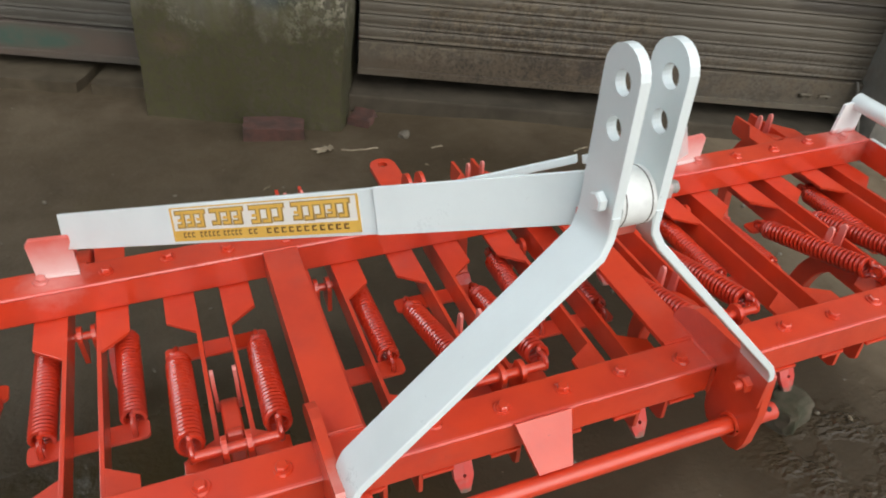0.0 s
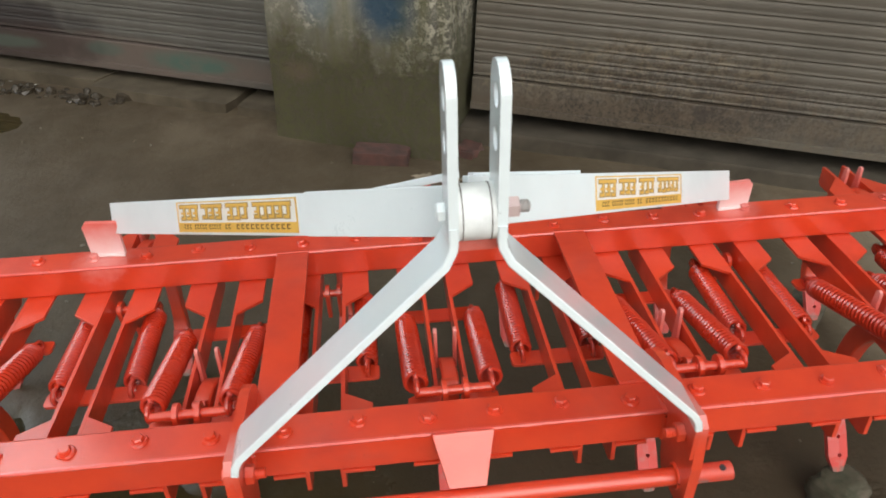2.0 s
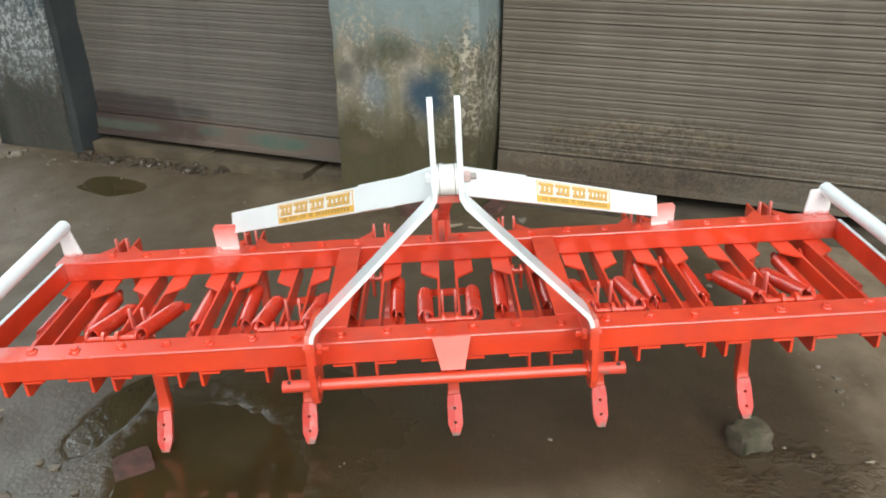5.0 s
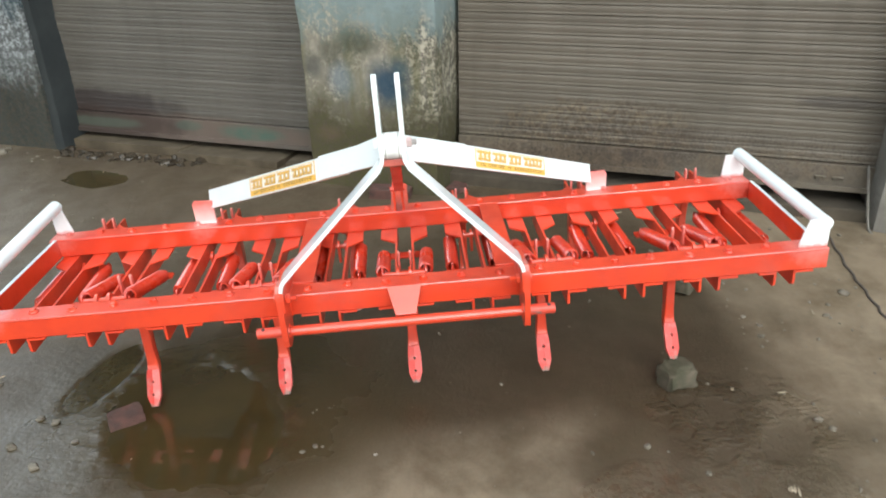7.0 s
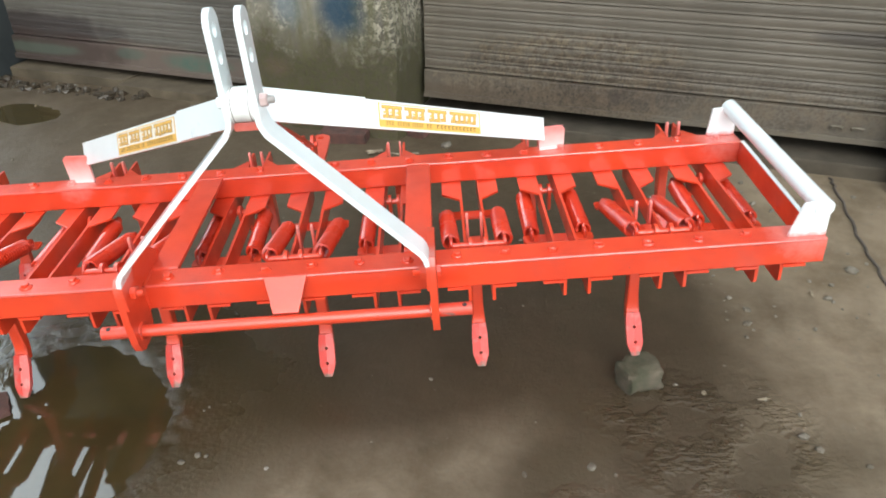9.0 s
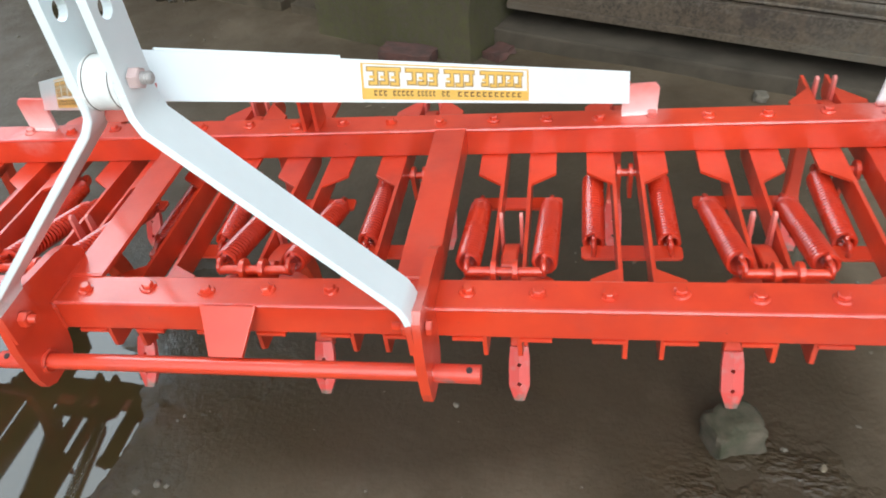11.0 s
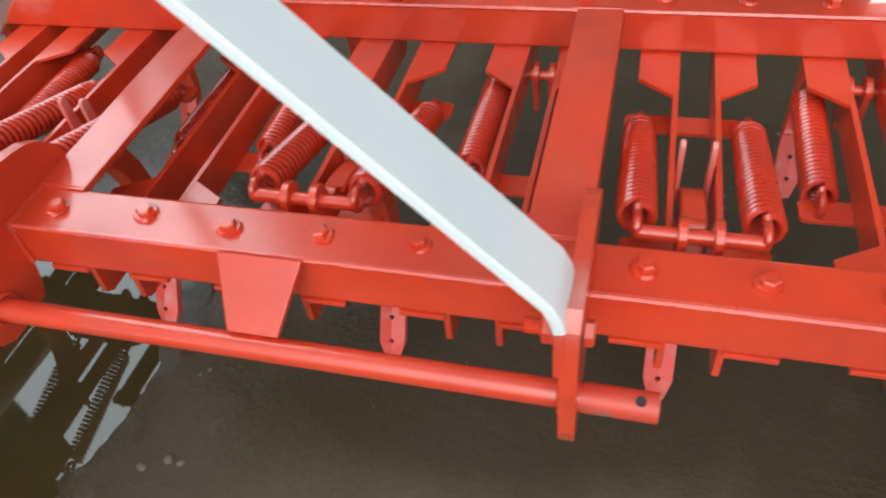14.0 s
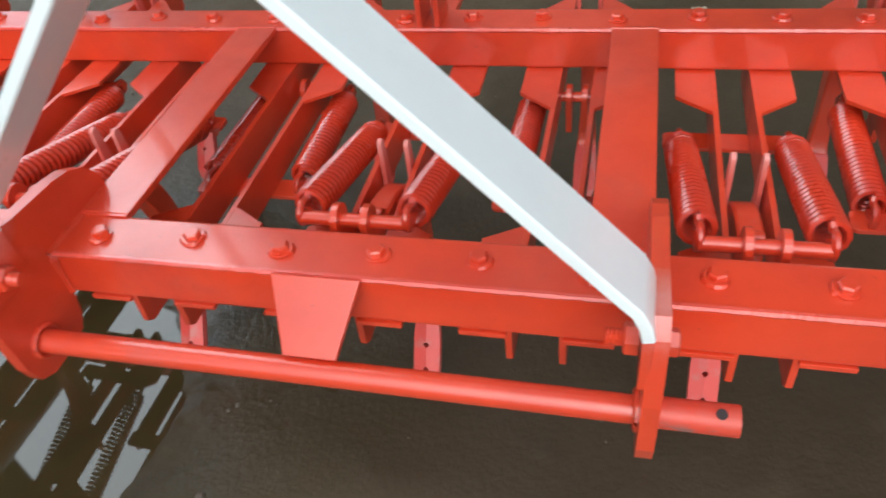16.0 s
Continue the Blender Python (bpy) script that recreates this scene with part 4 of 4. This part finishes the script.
# ---- the spring tine units ----
def side_bar(s, y_end):
    """A flat bar on edge, hung under both beams, nose cut off at a slant."""
    xf, xr = s * 0.0245, s * 0.0235
    prof = [(-0.030, LOW - 0.001), (-0.031, LOW - 0.046), (-0.022, LOW - 0.0535), (y_end - 0.01, LOW - 0.0535), (y_end, LOW - 0.044), (y_end, LOW - 0.001)]
    lerp = lambda y: xf + (xr - xf) * (y + 0.03) / 0.6
    return slab([(lerp(y), y, z) for y, z in prof], (s * 0.0075, 0, 0), 0.001)


def gusset(s, near, far, tip, y_to):
    """A flat ear beside a bar: square at the beam, slanted at its free end."""
    pts = [(s * 0.029, y_to, LOW - 0.0075), (s * 0.080, y_to, LOW - 0.0075), (s * 0.080, near, LOW - 0.0075), (s * 0.029, tip, LOW - 0.0075)]
    return slab(pts, (0, 0, 0.0062), 0.0008)


def plate_with_ears(y, z):
    n = 4
    pts = []
    for q in range(4):
        cx, cy = ((0.084, 0.010), (-0.084, 0.010), (-0.084, -0.010), (0.084, -0.010))[q]
        pts += [(cx + 0.009 * math.cos(a), y + cy + 0.009 * math.sin(a), z) for a in [math.pi / 2 * (q + i / n) for i in range(n + 1)]]
    return slab(pts, (0, 0, 0.006), 0.0008)


def coil(a, c, r=0.0228, wire=0.0046, turns=26):
    """A close-wound pull spring from a to c, with its end hooks."""
    a, c = Vector(a), Vector(c)
    d = (c - a).normalized()
    u = d.cross(Vector((1, 0, 0))).normalized()
    w = d.cross(u).normalized()
    body0, body1 = a + d * 0.022, c - d * 0.022
    L = (body1 - body0).length
    path = []
    k = 12
    for i in range(turns * k + 1):
        t = i / (turns * k)
        th = 2 * math.pi * i / k
        taper = 1.0 - 0.45 * max(0, 1 - t * turns / 1.5)
        path.append(body0 + d * (L * t) + (u * math.cos(th) + w * math.sin(th)) * (r - wire) * taper)
    hook = []
    for i in range(11):
        th = math.pi * (0.5 - 1.55 * i / 10)
        hook.append(c - d * 0.004 + (d * math.cos(th) + u * math.sin(th)) * 0.0130)
    b = sweep_wire(path, wire, 6)
    sweep_wire([body1 + u * (r - wire) * 0.9, body1 + u * 0.010 + d * 0.006] + hook, wire * 1.05, 7, b)
    h2 = []
    for i in range(9):
        th = math.pi * (0.5 + 1.4 * i / 8)
        h2.append(a + d * 0.004 + (d * math.cos(th) + u * math.sin(th)) * 0.010)
    sweep_wire([body0 + u * (r - wire) * 0.5, a + d * 0.016 + u * 0.010] + h2, wire * 1.05, 7, b)
    return b


def sweep_wire(path, r, n, bm=None):
    """A round wire along a winding path, its ring carried without twist."""
    b = bm or bmesh.new()
    pts = [Vector(p) for p in path]
    side = None
    rows = []
    for i, p in enumerate(pts):
        d = (pts[min(i + 1, len(pts) - 1)] - pts[max(i - 1, 0)]).normalized()
        if side is None:
            side = d.orthogonal().normalized()
        side = (side - d * side.dot(d)).normalized()
        o = d.cross(side)
        rows.append([b.verts.new(p + (side * math.cos(2 * math.pi * j / n) + o * math.sin(2 * math.pi * j / n)) * r) for j in range(n)])
    for r0, r1 in zip(rows, rows[1:]):
        for j in range(n):
            b.faces.new((r0[j], r0[(j + 1) % n], r1[(j + 1) % n], r1[j]))
    b.faces.new(rows[0][::-1])
    b.faces.new(rows[-1])
    return b


def tine_shank(dy):
    """The curved tine from its head between the bars down to the neck of the foot."""
    ctrl = [(0.142, 0.496), (0.180, 0.492), (0.228, 0.470), (0.268, 0.420), (0.287, 0.345), (0.282, 0.270), (0.276, 0.205), (0.260, 0.170)]
    path, rings = [], []
    n = 5
    for i in range(len(ctrl) - 1):
        q = [Vector((0, ctrl[min(max(j, 0), len(ctrl) - 1)][0] + dy, ctrl[min(max(j, 0), len(ctrl) - 1)][1])) for j in (i - 1, i, i + 1, i + 2)]
        for k in range(n if i < len(ctrl) - 2 else n + 1):
            t = k / n
            p = 0.5 * ((2 * q[1]) + (q[2] - q[0]) * t + (2 * q[0] - 5 * q[1] + 4 * q[2] - q[3]) * t * t + (3 * q[1] - q[0] - 3 * q[2] + q[3]) * t ** 3)
            path.append(p)
            f = (i + t) / (len(ctrl) - 1)
            w, h = 0.015 + 0.006 * max(0, f - 0.75) * 4, 0.022 - 0.011 * max(0, f - 0.55) / 0.45
            rings.append([(-w, -h + 0.003), (-w + 0.003, -h), (w - 0.003, -h), (w, -h + 0.003), (w, h - 0.003), (w - 0.003, h), (-w + 0.003, h), (-w, h - 0.003)])
    ups = [(0, 1, 0.3)] * len(path)
    return sweep(path, rings, None, False, ups)


def tine_foot(dy):
    """The flat foot with two holes and a blunt point."""
    b = bmesh.new()
    a, c = Vector((0, 0.264 + dy, 0.180)), Vector((0, 0.199 + dy, 0.074))
    d = (c - a).normalized()
    nrm = Vector((0, -d.z, d.y)).normalized()
    nrm = nrm if nrm.y < 0 else -nrm
    L = (c - a).length
    out = [(-0.0195, 0), (0, 0), (0.0195, 0), (0.0225, 0.25 * L), (0.0225, 0.72 * L), (0.011, L), (0, L), (-0.011, L), (-0.0225, 0.72 * L), (-0.0225, 0.25 * L)]
    holes = [(0.0, 0.33 * L, 0.0045), (0.0, 0.68 * L, 0.0045)]
    sides = []
    for th in (0.0, 0.014):
        ridge = lambda x, t: th and th * (0.62 if t > 0.95 * L else 1.0) + 0.006 * (1 - abs(x) / 0.0225)
        loops = [[b.verts.new(a + Vector((x, 0, 0)) + d * t + nrm * ridge(x, t)) for x, t in out]]
        for hx, ht, r in holes:
            loops.append([b.verts.new(a + Vector((hx + r * math.cos(2 * math.pi * i / 12), 0, 0)) + d * (ht + r * math.sin(2 * math.pi * i / 12)) + nrm * ridge(hx + r * math.cos(2 * math.pi * i / 12), ht)) for i in range(12)])
        edges = [b.edges.new((l[i], l[(i + 1) % len(l)])) for l in loops for i in range(len(l))]
        bmesh.ops.triangle_fill(b, edges=edges, use_beauty=True)
        sides.append(loops)
    for l0, l1 in zip(*sides):
        for i in range(len(l0)):
            j = (i + 1) % len(l0)
            b.faces.new((l0[i], l0[j], l1[j], l1[i]))
    return b


def tine_head(dy):
    return slab([(-0.0115, y + dy, z) for y, z in [(0.108, 0.490), (0.122, 0.522)] + arc(0.134, 0.520, 0.011, 150, 10, 8) + [(0.164, 0.505), (0.165, 0.47), (0.11, 0.46)]], (0.023, 0, 0), 0.003)


def fork(x, y, z):
    """A rounded lug that holds the spring rod."""
    return slab([(x - 0.0045, y + a, z + c) for a, c in arc(0, 0, 0.019, 200, -20, 10) + [(0.030, -0.050), (-0.010, -0.062)]], (0.009, 0, 0), 0.001)


def post(x, y):
    """A thin upright stop between the bars, its top rounded off."""
    prof = [(y - 0.010, 0.466), (y + 0.013, 0.464), (y + 0.007, 0.548)] + arc(y, 0.550, 0.007, 10, 170, 5)
    return slab([(x - 0.0032, a, z) for a, z in prof], (0.0064, 0, 0), 0.0008)


PIECES = {
    "bar_f": [link_mesh("side_bar", side_bar(s, 0.566), RED) for s in (-1, 1)],
    "bar_r": [link_mesh("side_bar", side_bar(s, 0.820), RED) for s in (-1, 1)],
    "ear_back": [link_mesh("gusset", gusset(s, 0.432, 0, 0.392, REAR + 0.030), RED) for s in (-1, 1)],
    "ear_front": [link_mesh("gusset", gusset(s, 0.108, 0, 0.138, -0.036), RED) for s in (-1, 1)],
    "ear_tail": [link_mesh("gusset", gusset(s, 0.700, 0, 0.760, REAR + 0.031), RED) for s in (-1, 1)],
    "anchor_f": link_mesh("spring_anchor", plate_with_ears(0.400, LOW - 0.060), RED),
    "anchor_r": link_mesh("spring_anchor", plate_with_ears(0.243, LOW - 0.060), RED),
    "rod_f": link_mesh("spring_rod", rod((-0.066, 0.075, 0.564), (0.066, 0.075, 0.564), 0.0085, 14), RED, True),
    "rod_r": link_mesh("spring_rod", rod((-0.072, 0.498, 0.472), (0.072, 0.498, 0.472), 0.0080, 14), RED, True),
    "fork": [link_mesh("rod_lug", fork(s * 0.0180, 0.075, 0.566), RED) for s in (-1, 1)],
    "fork_r": [link_mesh("rod_lug", fork(s * 0.0125, 0.494, 0.476), RED) for s in (-1, 1)],
    "post_f": [link_mesh("stop_post", post(s * 0.0185, 0.246), POST_PAINT) for s in (-1, 1)],
    "post_r": [link_mesh("stop_post", post(s * 0.0185, 0.740), POST_PAINT) for s in (-1, 1)],
    "spring_f": [link_mesh("spring", coil((s * 0.072, 0.396, 0.474), (s * 0.0645, 0.080, 0.566)), SPRING_RED, True) for s in (-1, 1)],
    "spring_r": [link_mesh("spring", coil((s * 0.066, 0.500, 0.472), (s * 0.070, 0.238, 0.474)), SPRING_RED, True) for s in (-1, 1)],
    "head_f": link_mesh("tine_head", tine_head(0.0), RED),
    "head_r": link_mesh("tine_head", tine_head(0.515), RED),
    "shank_f": link_mesh("tine", tine_shank(0.0), RED, True),
    "shank_r": link_mesh("tine", tine_shank(0.515), RED, True),
    "foot_f": link_mesh("tine_foot", tine_foot(0.0), FOOT),
    "foot_r": link_mesh("tine_foot", tine_foot(0.515), FOOT),
}


def unit(k):
    c = MID + k * PITCH
    front = k % 2 == 0
    f = "_f" if front else "_r"

    def put(name, mesh, parent=CULT, label=""):
        ob = part(name, mesh, RED, parent, label)
        if parent is CULT:
            ob.location = (c, 0, 0)
        return ob

    for i in (0, 1):
        bar = put("side_bar", PIECES["bar" + f][i])
        put("gusset", PIECES["ear_back"][i], bar)
        put("gusset", PIECES["ear_front"][i], bar)
        if not front:
            put("gusset", PIECES["ear_tail"][i], bar)
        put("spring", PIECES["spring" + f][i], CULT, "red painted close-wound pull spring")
        put("stop_post", PIECES["post" + f][i], bar)
    rod_ob = put("spring_rod", PIECES["rod" + f])
    for i in (0, 1):
        put("rod_lug", PIECES["fork" if front else "fork_r"][i], rod_ob)
    put("spring_anchor", PIECES["anchor" + f])
    tine = put("tine", PIECES["shank" + f])
    put("tine_head", PIECES["head" + f], tine)
    put("tine_foot", PIECES["foot" + f], tine, "thinly painted tine foot with two holes")


for k in range(-5, 6):
    unit(k)


# ---- stones, bricks and litter on the ground ----
def on_ground(x, y, dz=0.0, turn=0.0):
    return pose(x, y, ground_height(x, y) + dz, 0, 0, turn)


thing("stone", lump((0.059, 0.050, 0.043), 3.4, 0.16, 4, 0.5), STONE, "grey rubble stone propping up a tine foot in a puddle", "stone", at=on_ground(0.908, 0.180, 0, 20), smooth=True)
thing("stone", lump((0.056, 0.048, 0.05), 8.0, 0.16, 4, 0.5), STONE, "dark rubble stone under a rear tine", "stone", at=on_ground(1.150, 0.80, 0, 50), smooth=True)


def brick_mesh(seed, broken=0.0):
    b = bmesh.new()
    box(-0.112, 0.112 - broken, -0.054, 0.054, 0, 0.072, 0, b)
    bmesh.ops.subdivide_edges(b, edges=b.edges[:], cuts=5, use_grid_fill=True)
    for v in b.verts:
        p = v.co
        k = sum((abs(abs(p.x) - 0.112) < 0.002, abs(abs(p.y) - 0.054) < 0.002, p.z < 0.002 or p.z > 0.070))
        v.co += Vector([noise.noise(p * 30 + Vector((seed + i * 7, 0, 0))) for i in range(3)]) * (0.004 if k < 2 else 0.007)
        if broken and p.x > 0.09 - broken:
            v.co.x += 0.03 * noise.noise(Vector((p.y * 25, p.z * 25, seed)))
    return b


thing("brick", brick_mesh(1.0), BRICK, "wet red brick lying against the mossy pillar", "brick", at=BLD @ pose(-0.285, -0.362, 0.032, 0, 0, 10), smooth=False)
thing("brick", brick_mesh(5.0, 0.13), BRICK, "broken red brick half sunk in the puddle", "brick", at=on_ground(-0.998, 0.205, -0.054, 118))
thing("brick", brick_mesh(9.0, 0.14), BRICK, "mud covered brick end at the foot of the shutter step", "brick", at=BLD @ pose(0.10, -0.20, 0.01, 0, 0, -15))


def pile(spots, seed, cuts=1):
    """Many small stones in one mesh, each resting on the ground."""
    rnd = random.Random(seed)
    verts, faces = [], []
    for x, y, r in spots:
        b = bmesh.new()
        bmesh.ops.create_icosphere(b, subdivisions=cuts, radius=1.0)
        a = rnd.random() * 6.3
        sx, sy, sz = r * (0.7 + 0.6 * rnd.random()), r * (0.6 + 0.5 * rnd.random()), r * (0.35 + 0.4 * rnd.random())
        base, k = len(verts), rnd.random() * 90
        z0 = ground_height(x, y)
        for v in b.verts:
            p = v.co * (1 + 0.35 * noise.noise(v.co * 1.4 + Vector((k, 0, 0))))
            px, py = p.x * sx, p.y * sy
            verts.append((x + px * math.cos(a) - py * math.sin(a), y + px * math.sin(a) + py * math.cos(a), z0 + p.z * sz + sz * 0.45))
        faces += [[base + v.index for v in f.verts] for f in b.faces]
        b.free()
    me = bpy.data.meshes.new("pebbles")
    me.from_pydata(verts, [], faces)
    return me


def scatter(n, x0, x1, y0, y1, r0, r1, seed, inside=None):
    rnd = random.Random(seed)
    out = []
    while len(out) < n:
        x, y = rnd.uniform(x0, x1), rnd.uniform(y0, y1)
        q = BLD_INV @ Vector((x, y, 0))
        if q.y > -0.14 or (-0.85 < q.x < 0 and q.y > -0.34) or (q.x > 2.0 and q.y > -0.24) or (-3.4 < q.x < -2.7 and q.y > -0.24):
            continue
        if math.hypot((x + 0.88) / 0.50, (y - 0.22) / 0.50) < 1.05:
            continue
        out.append((x, y, r0 + (r1 - r0) * rnd.random() ** 3))
    return out


def stuff(name, me, mat, label, category):
    me.materials.append(mat)
    tagged(new(name, me), label, category, kind="stuff")


stuff("pebbles", pile(scatter(420, -3.2, 2.9, -1.1, 3.2, 0.002, 0.011, 5), 6), RUBBLE, "small muddy pebbles scattered over the wet yard", "pebbles")
stuff("gravel", pile(scatter(160, 1.1, 2.6, -0.6, 1.4, 0.004, 0.016, 15), 16), RUBBLE, "coarse gravel and crumbs on the drier ground", "gravel")


def leaves(n, seed, x0, x1, y0, y1, size):
    """Dry leaf scraps and straw lying about."""
    rnd = random.Random(seed)
    verts, faces = [], []
    for x, y, r in scatter(n, x0, x1, y0, y1, size * 0.5, size, seed):
        if -0.6 < x < 0.9 and -0.35 < y < 1.2:
            continue
        a, L, W = rnd.random() * 6.3, r * (1 + 2 * rnd.random()), r * (0.25 + 0.4 * rnd.random())
        z = ground_height(x, y) + 0.003
        base = len(verts)
        for u, w, dz in ((-1, 0, 0.002), (-0.3, 1, 0.004), (0.5, 0.8, 0.002), (1, 0, 0.006), (0.4, -0.9, 0.003), (-0.4, -0.8, 0.005)):
            verts.append((x + u * L * math.cos(a) - w * W * math.sin(a), y + u * L * math.sin(a) + w * W * math.cos(a), z + dz + 0.004 * rnd.random()))
        faces.append([base + i for i in range(6)])
    me = bpy.data.meshes.new("leaves")
    me.from_pydata(verts, [], faces)
    return me


stuff("leaf_litter", leaves(80, 21, -2.6, 2.8, -0.9, 3.0, 0.014), LITTER, "dry leaf scraps and straw trodden into the mud", "litter")
stuff("plastic_scraps", leaves(26, 33, -2.45, -1.55, 2.66, 2.98, 0.010), SCRAP, "pale plastic scraps and rubbish along the door step", "litter")


def pale_pebble(x, y, r, seed, label):
    thing("pebble", lump((r, r * 0.8, r * 0.6), seed, 0.2, 2), SCRAP if "white" in label else RUBBLE, label, "pebble", "pebbles by the shaft", at=on_ground(x, y, 0, seed * 40), smooth=True)


pale_pebble(-0.132, -0.10, 0.007, 2.0, "small white pebble on the wet concrete")
pale_pebble(-0.36, -0.07, 0.009, 4.0, "small grey-brown pebble on the wet concrete")
pale_pebble(-0.30, -0.05, 0.007, 6.0, "small grey-brown pebble on the wet concrete")
pale_pebble(0.30, 0.22, 0.008, 8.0, "small grey-brown pebble on the wet concrete")

# far left: rubble beside the blue pillar, and a dark timber post
stuff("rubble_heap", pile(scatter(130, -3.9, -2.6, 2.4, 4.2, 0.02, 0.07, 41), 42, 2), RUBBLE, "heap of broken bricks and rubble beyond the blue pillar", "rubble")
POST = BLD @ pose(-3.19, -0.42, 0.0)
post_foot = POST.translation
thing("timber_post", slab([(-0.05, -0.05, 0), (0.05, -0.05, 0), (0.05, 0.05, 0), (-0.05, 0.05, 0)], (-0.10, 0.02, 2.6), 0.006), TIMBER,
      "dark weathered timber post standing in the rubble", "post", at=pose(post_foot.x, post_foot.y, ground_height(post_foot.x, post_foot.y) - 0.02, 0, 0, -20))

# right: conduit at the cement pillar and an old cable in the mud
wire = [(2.060, -0.03, 0.33), (2.062, -0.10, 0.26), (2.066, -0.14, 0.20), (2.074, -0.165, 0.13), (2.086, -0.190, 0.07), (2.100, -0.222, 0.055)]
cond = thing("conduit", sweep_wire([BLD @ Vector(p) for p in wire], 0.0065, 8), CABLE, "dirty grey conduit bent down beside the cement pillar", "conduit", smooth=True)


def lying_cable():
    pts = []
    ctrl = [(1.875, -0.13), (1.888, -0.25), (1.945, -0.62), (2.021, -0.915), (2.089, -1.126), (2.16, -1.40), (2.20, -1.9)]
    for (x0, y0), (x1, y1) in zip(ctrl, ctrl[1:]):
        for i in range(8):
            q = BLD @ Vector((x0 + (x1 - x0) * i / 8 + 0.006 * math.sin(i * 1.9 + y0 * 9), y0 + (y1 - y0) * i / 8, 0))
            pts.append((q.x, q.y, ground_height(q.x, q.y) + 0.005))
    thing("cable", sweep_wire(pts, 0.005, 7), TIMBER, "old black cable half sunk in the mud", "cable", smooth=True)


lying_cable()

# chunks of wet cement along the broken part of the door step
def broken_edge(n, seed):
    rnd = random.Random(seed)
    spots = []
    for i in range(n):
        x = rnd.uniform(-2.62, -1.62)
        q = BLD @ Vector((x, -0.135 - 0.13 * rnd.random() - 0.05 * max(0.0, -2.0 - x), 0))
        spots.append((q.x, q.y, 0.008 + 0.040 * rnd.random() ** 3))
    return spots


stuff("broken_cement", pile(broken_edge(110, 77), 78, 1), WET_RUBBLE, "wet chunks of broken cement along the door step", "rubble")


# twigs, leaf scraps and single stones that lie about on the yard
def twig(x0, y0, x1, y1, r, bend, label):
    a, c = Vector((x0, y0, 0)), Vector((x1, y1, 0))
    side = Vector((a.y - c.y, c.x - a.x, 0))
    pts = []
    for i in range(9):
        p = a.lerp(c, i / 8) + side * (bend * math.sin(math.pi * i / 8))
        pts.append((p.x, p.y, ground_height(p.x, p.y) + r * 0.7 + 0.002 * math.sin(i * 2.1)))
    b = sweep_wire(pts, r, 6)
    thing("twig", b, TWIG, label, "twig", "twigs", smooth=True)


twig(-0.51, 2.16, -0.34, 2.095, 0.004, 0.05, "thin pale twig lying on damp ground beside the pillar")
twig(0.13, 1.71, 0.27, 1.70, 0.0035, -0.06, "thin pale twig lying on bare damp ground")
twig(1.02, 1.507, 1.09, 1.525, 0.003, 0.08, "short straw stalk lying on bare damp ground")
twig(-0.89, -0.06, -0.86, 0.01, 0.003, 0.1, "short straw stalk on the wet concrete")
twig(0.47, 1.65, 0.515, 1.655, 0.0035, 0.1, "short straw stalk lying on bare damp ground")


def leaf_scrap(x, y, n, r, seed):
    """A crumpled clump of dry leaves."""
    rnd = random.Random(seed)
    b = bmesh.new()
    for i in range(n):
        a, u, w = rnd.random() * 6.3, r * (0.5 + 0.6 * rnd.random()), r * (0.25 + 0.25 * rnd.random())
        ox, oy, z = r * rnd.uniform(-1, 1), r * rnd.uniform(-0.8, 0.8), 0.003 + 0.004 * i / n
        q = [(-u, 0, 0.002), (-0.2 * u, w, 0.008 * rnd.random()), (u, 0, 0.010 * rnd.random()), (0.1 * u, -w, 0.004)]
        lo = [b.verts.new((ox + p * math.cos(a) - t * math.sin(a), oy + p * math.sin(a) + t * math.cos(a), z + h)) for p, t, h in q]
        hi = [b.verts.new(v.co + Vector((0, 0, 0.0012))) for v in lo]
        b.faces.new(lo[::-1])
        b.faces.new(hi)
        for j in range(4):
            b.faces.new((lo[j], lo[(j + 1) % 4], hi[(j + 1) % 4], hi[j]))
    thing("dry_leaf", b, TWIG, "crumpled pale dry leaf on the damp ground", "leaf", "dry leaves", at=on_ground(x, y, 0.0, 0.0))


leaf_scrap(0.066, 1.724, 7, 0.028, 3)
leaf_scrap(0.76, 2.0, 3, 0.016, 5)
leaf_scrap(1.07, -0.35, 4, 0.016, 8)


def loose_stone(x, y, r, seed, label):
    thing("stone", lump((r, r * 0.85, r * 0.55), seed, 0.2, 2, 0.6), RUBBLE, label, "stone", "loose stones", at=on_ground(x, y, 0, seed * 37), smooth=True)


for i, (x, y, r) in enumerate(((0.40, 1.77, 0.024), (-0.322, -0.046, 0.010), (1.355, 0.505, 0.012), (0.709, -0.132, 0.012), (-1.174, -0.073, 0.016), (-1.193, 0.136, 0.014),
                               (0.855, -0.259, 0.010), (-1.284, 0.024, 0.016), (-1.482, 0.372, 0.013), (-1.252, 0.162, 0.013), (1.79, 0.68, 0.020), (-1.09, 0.034, 0.012), (1.215, 1.581, 0.030))):
    loose_stone(x, y, r, 11.0 + i * 1.7, "small muddy stone lying loose on the wet yard")
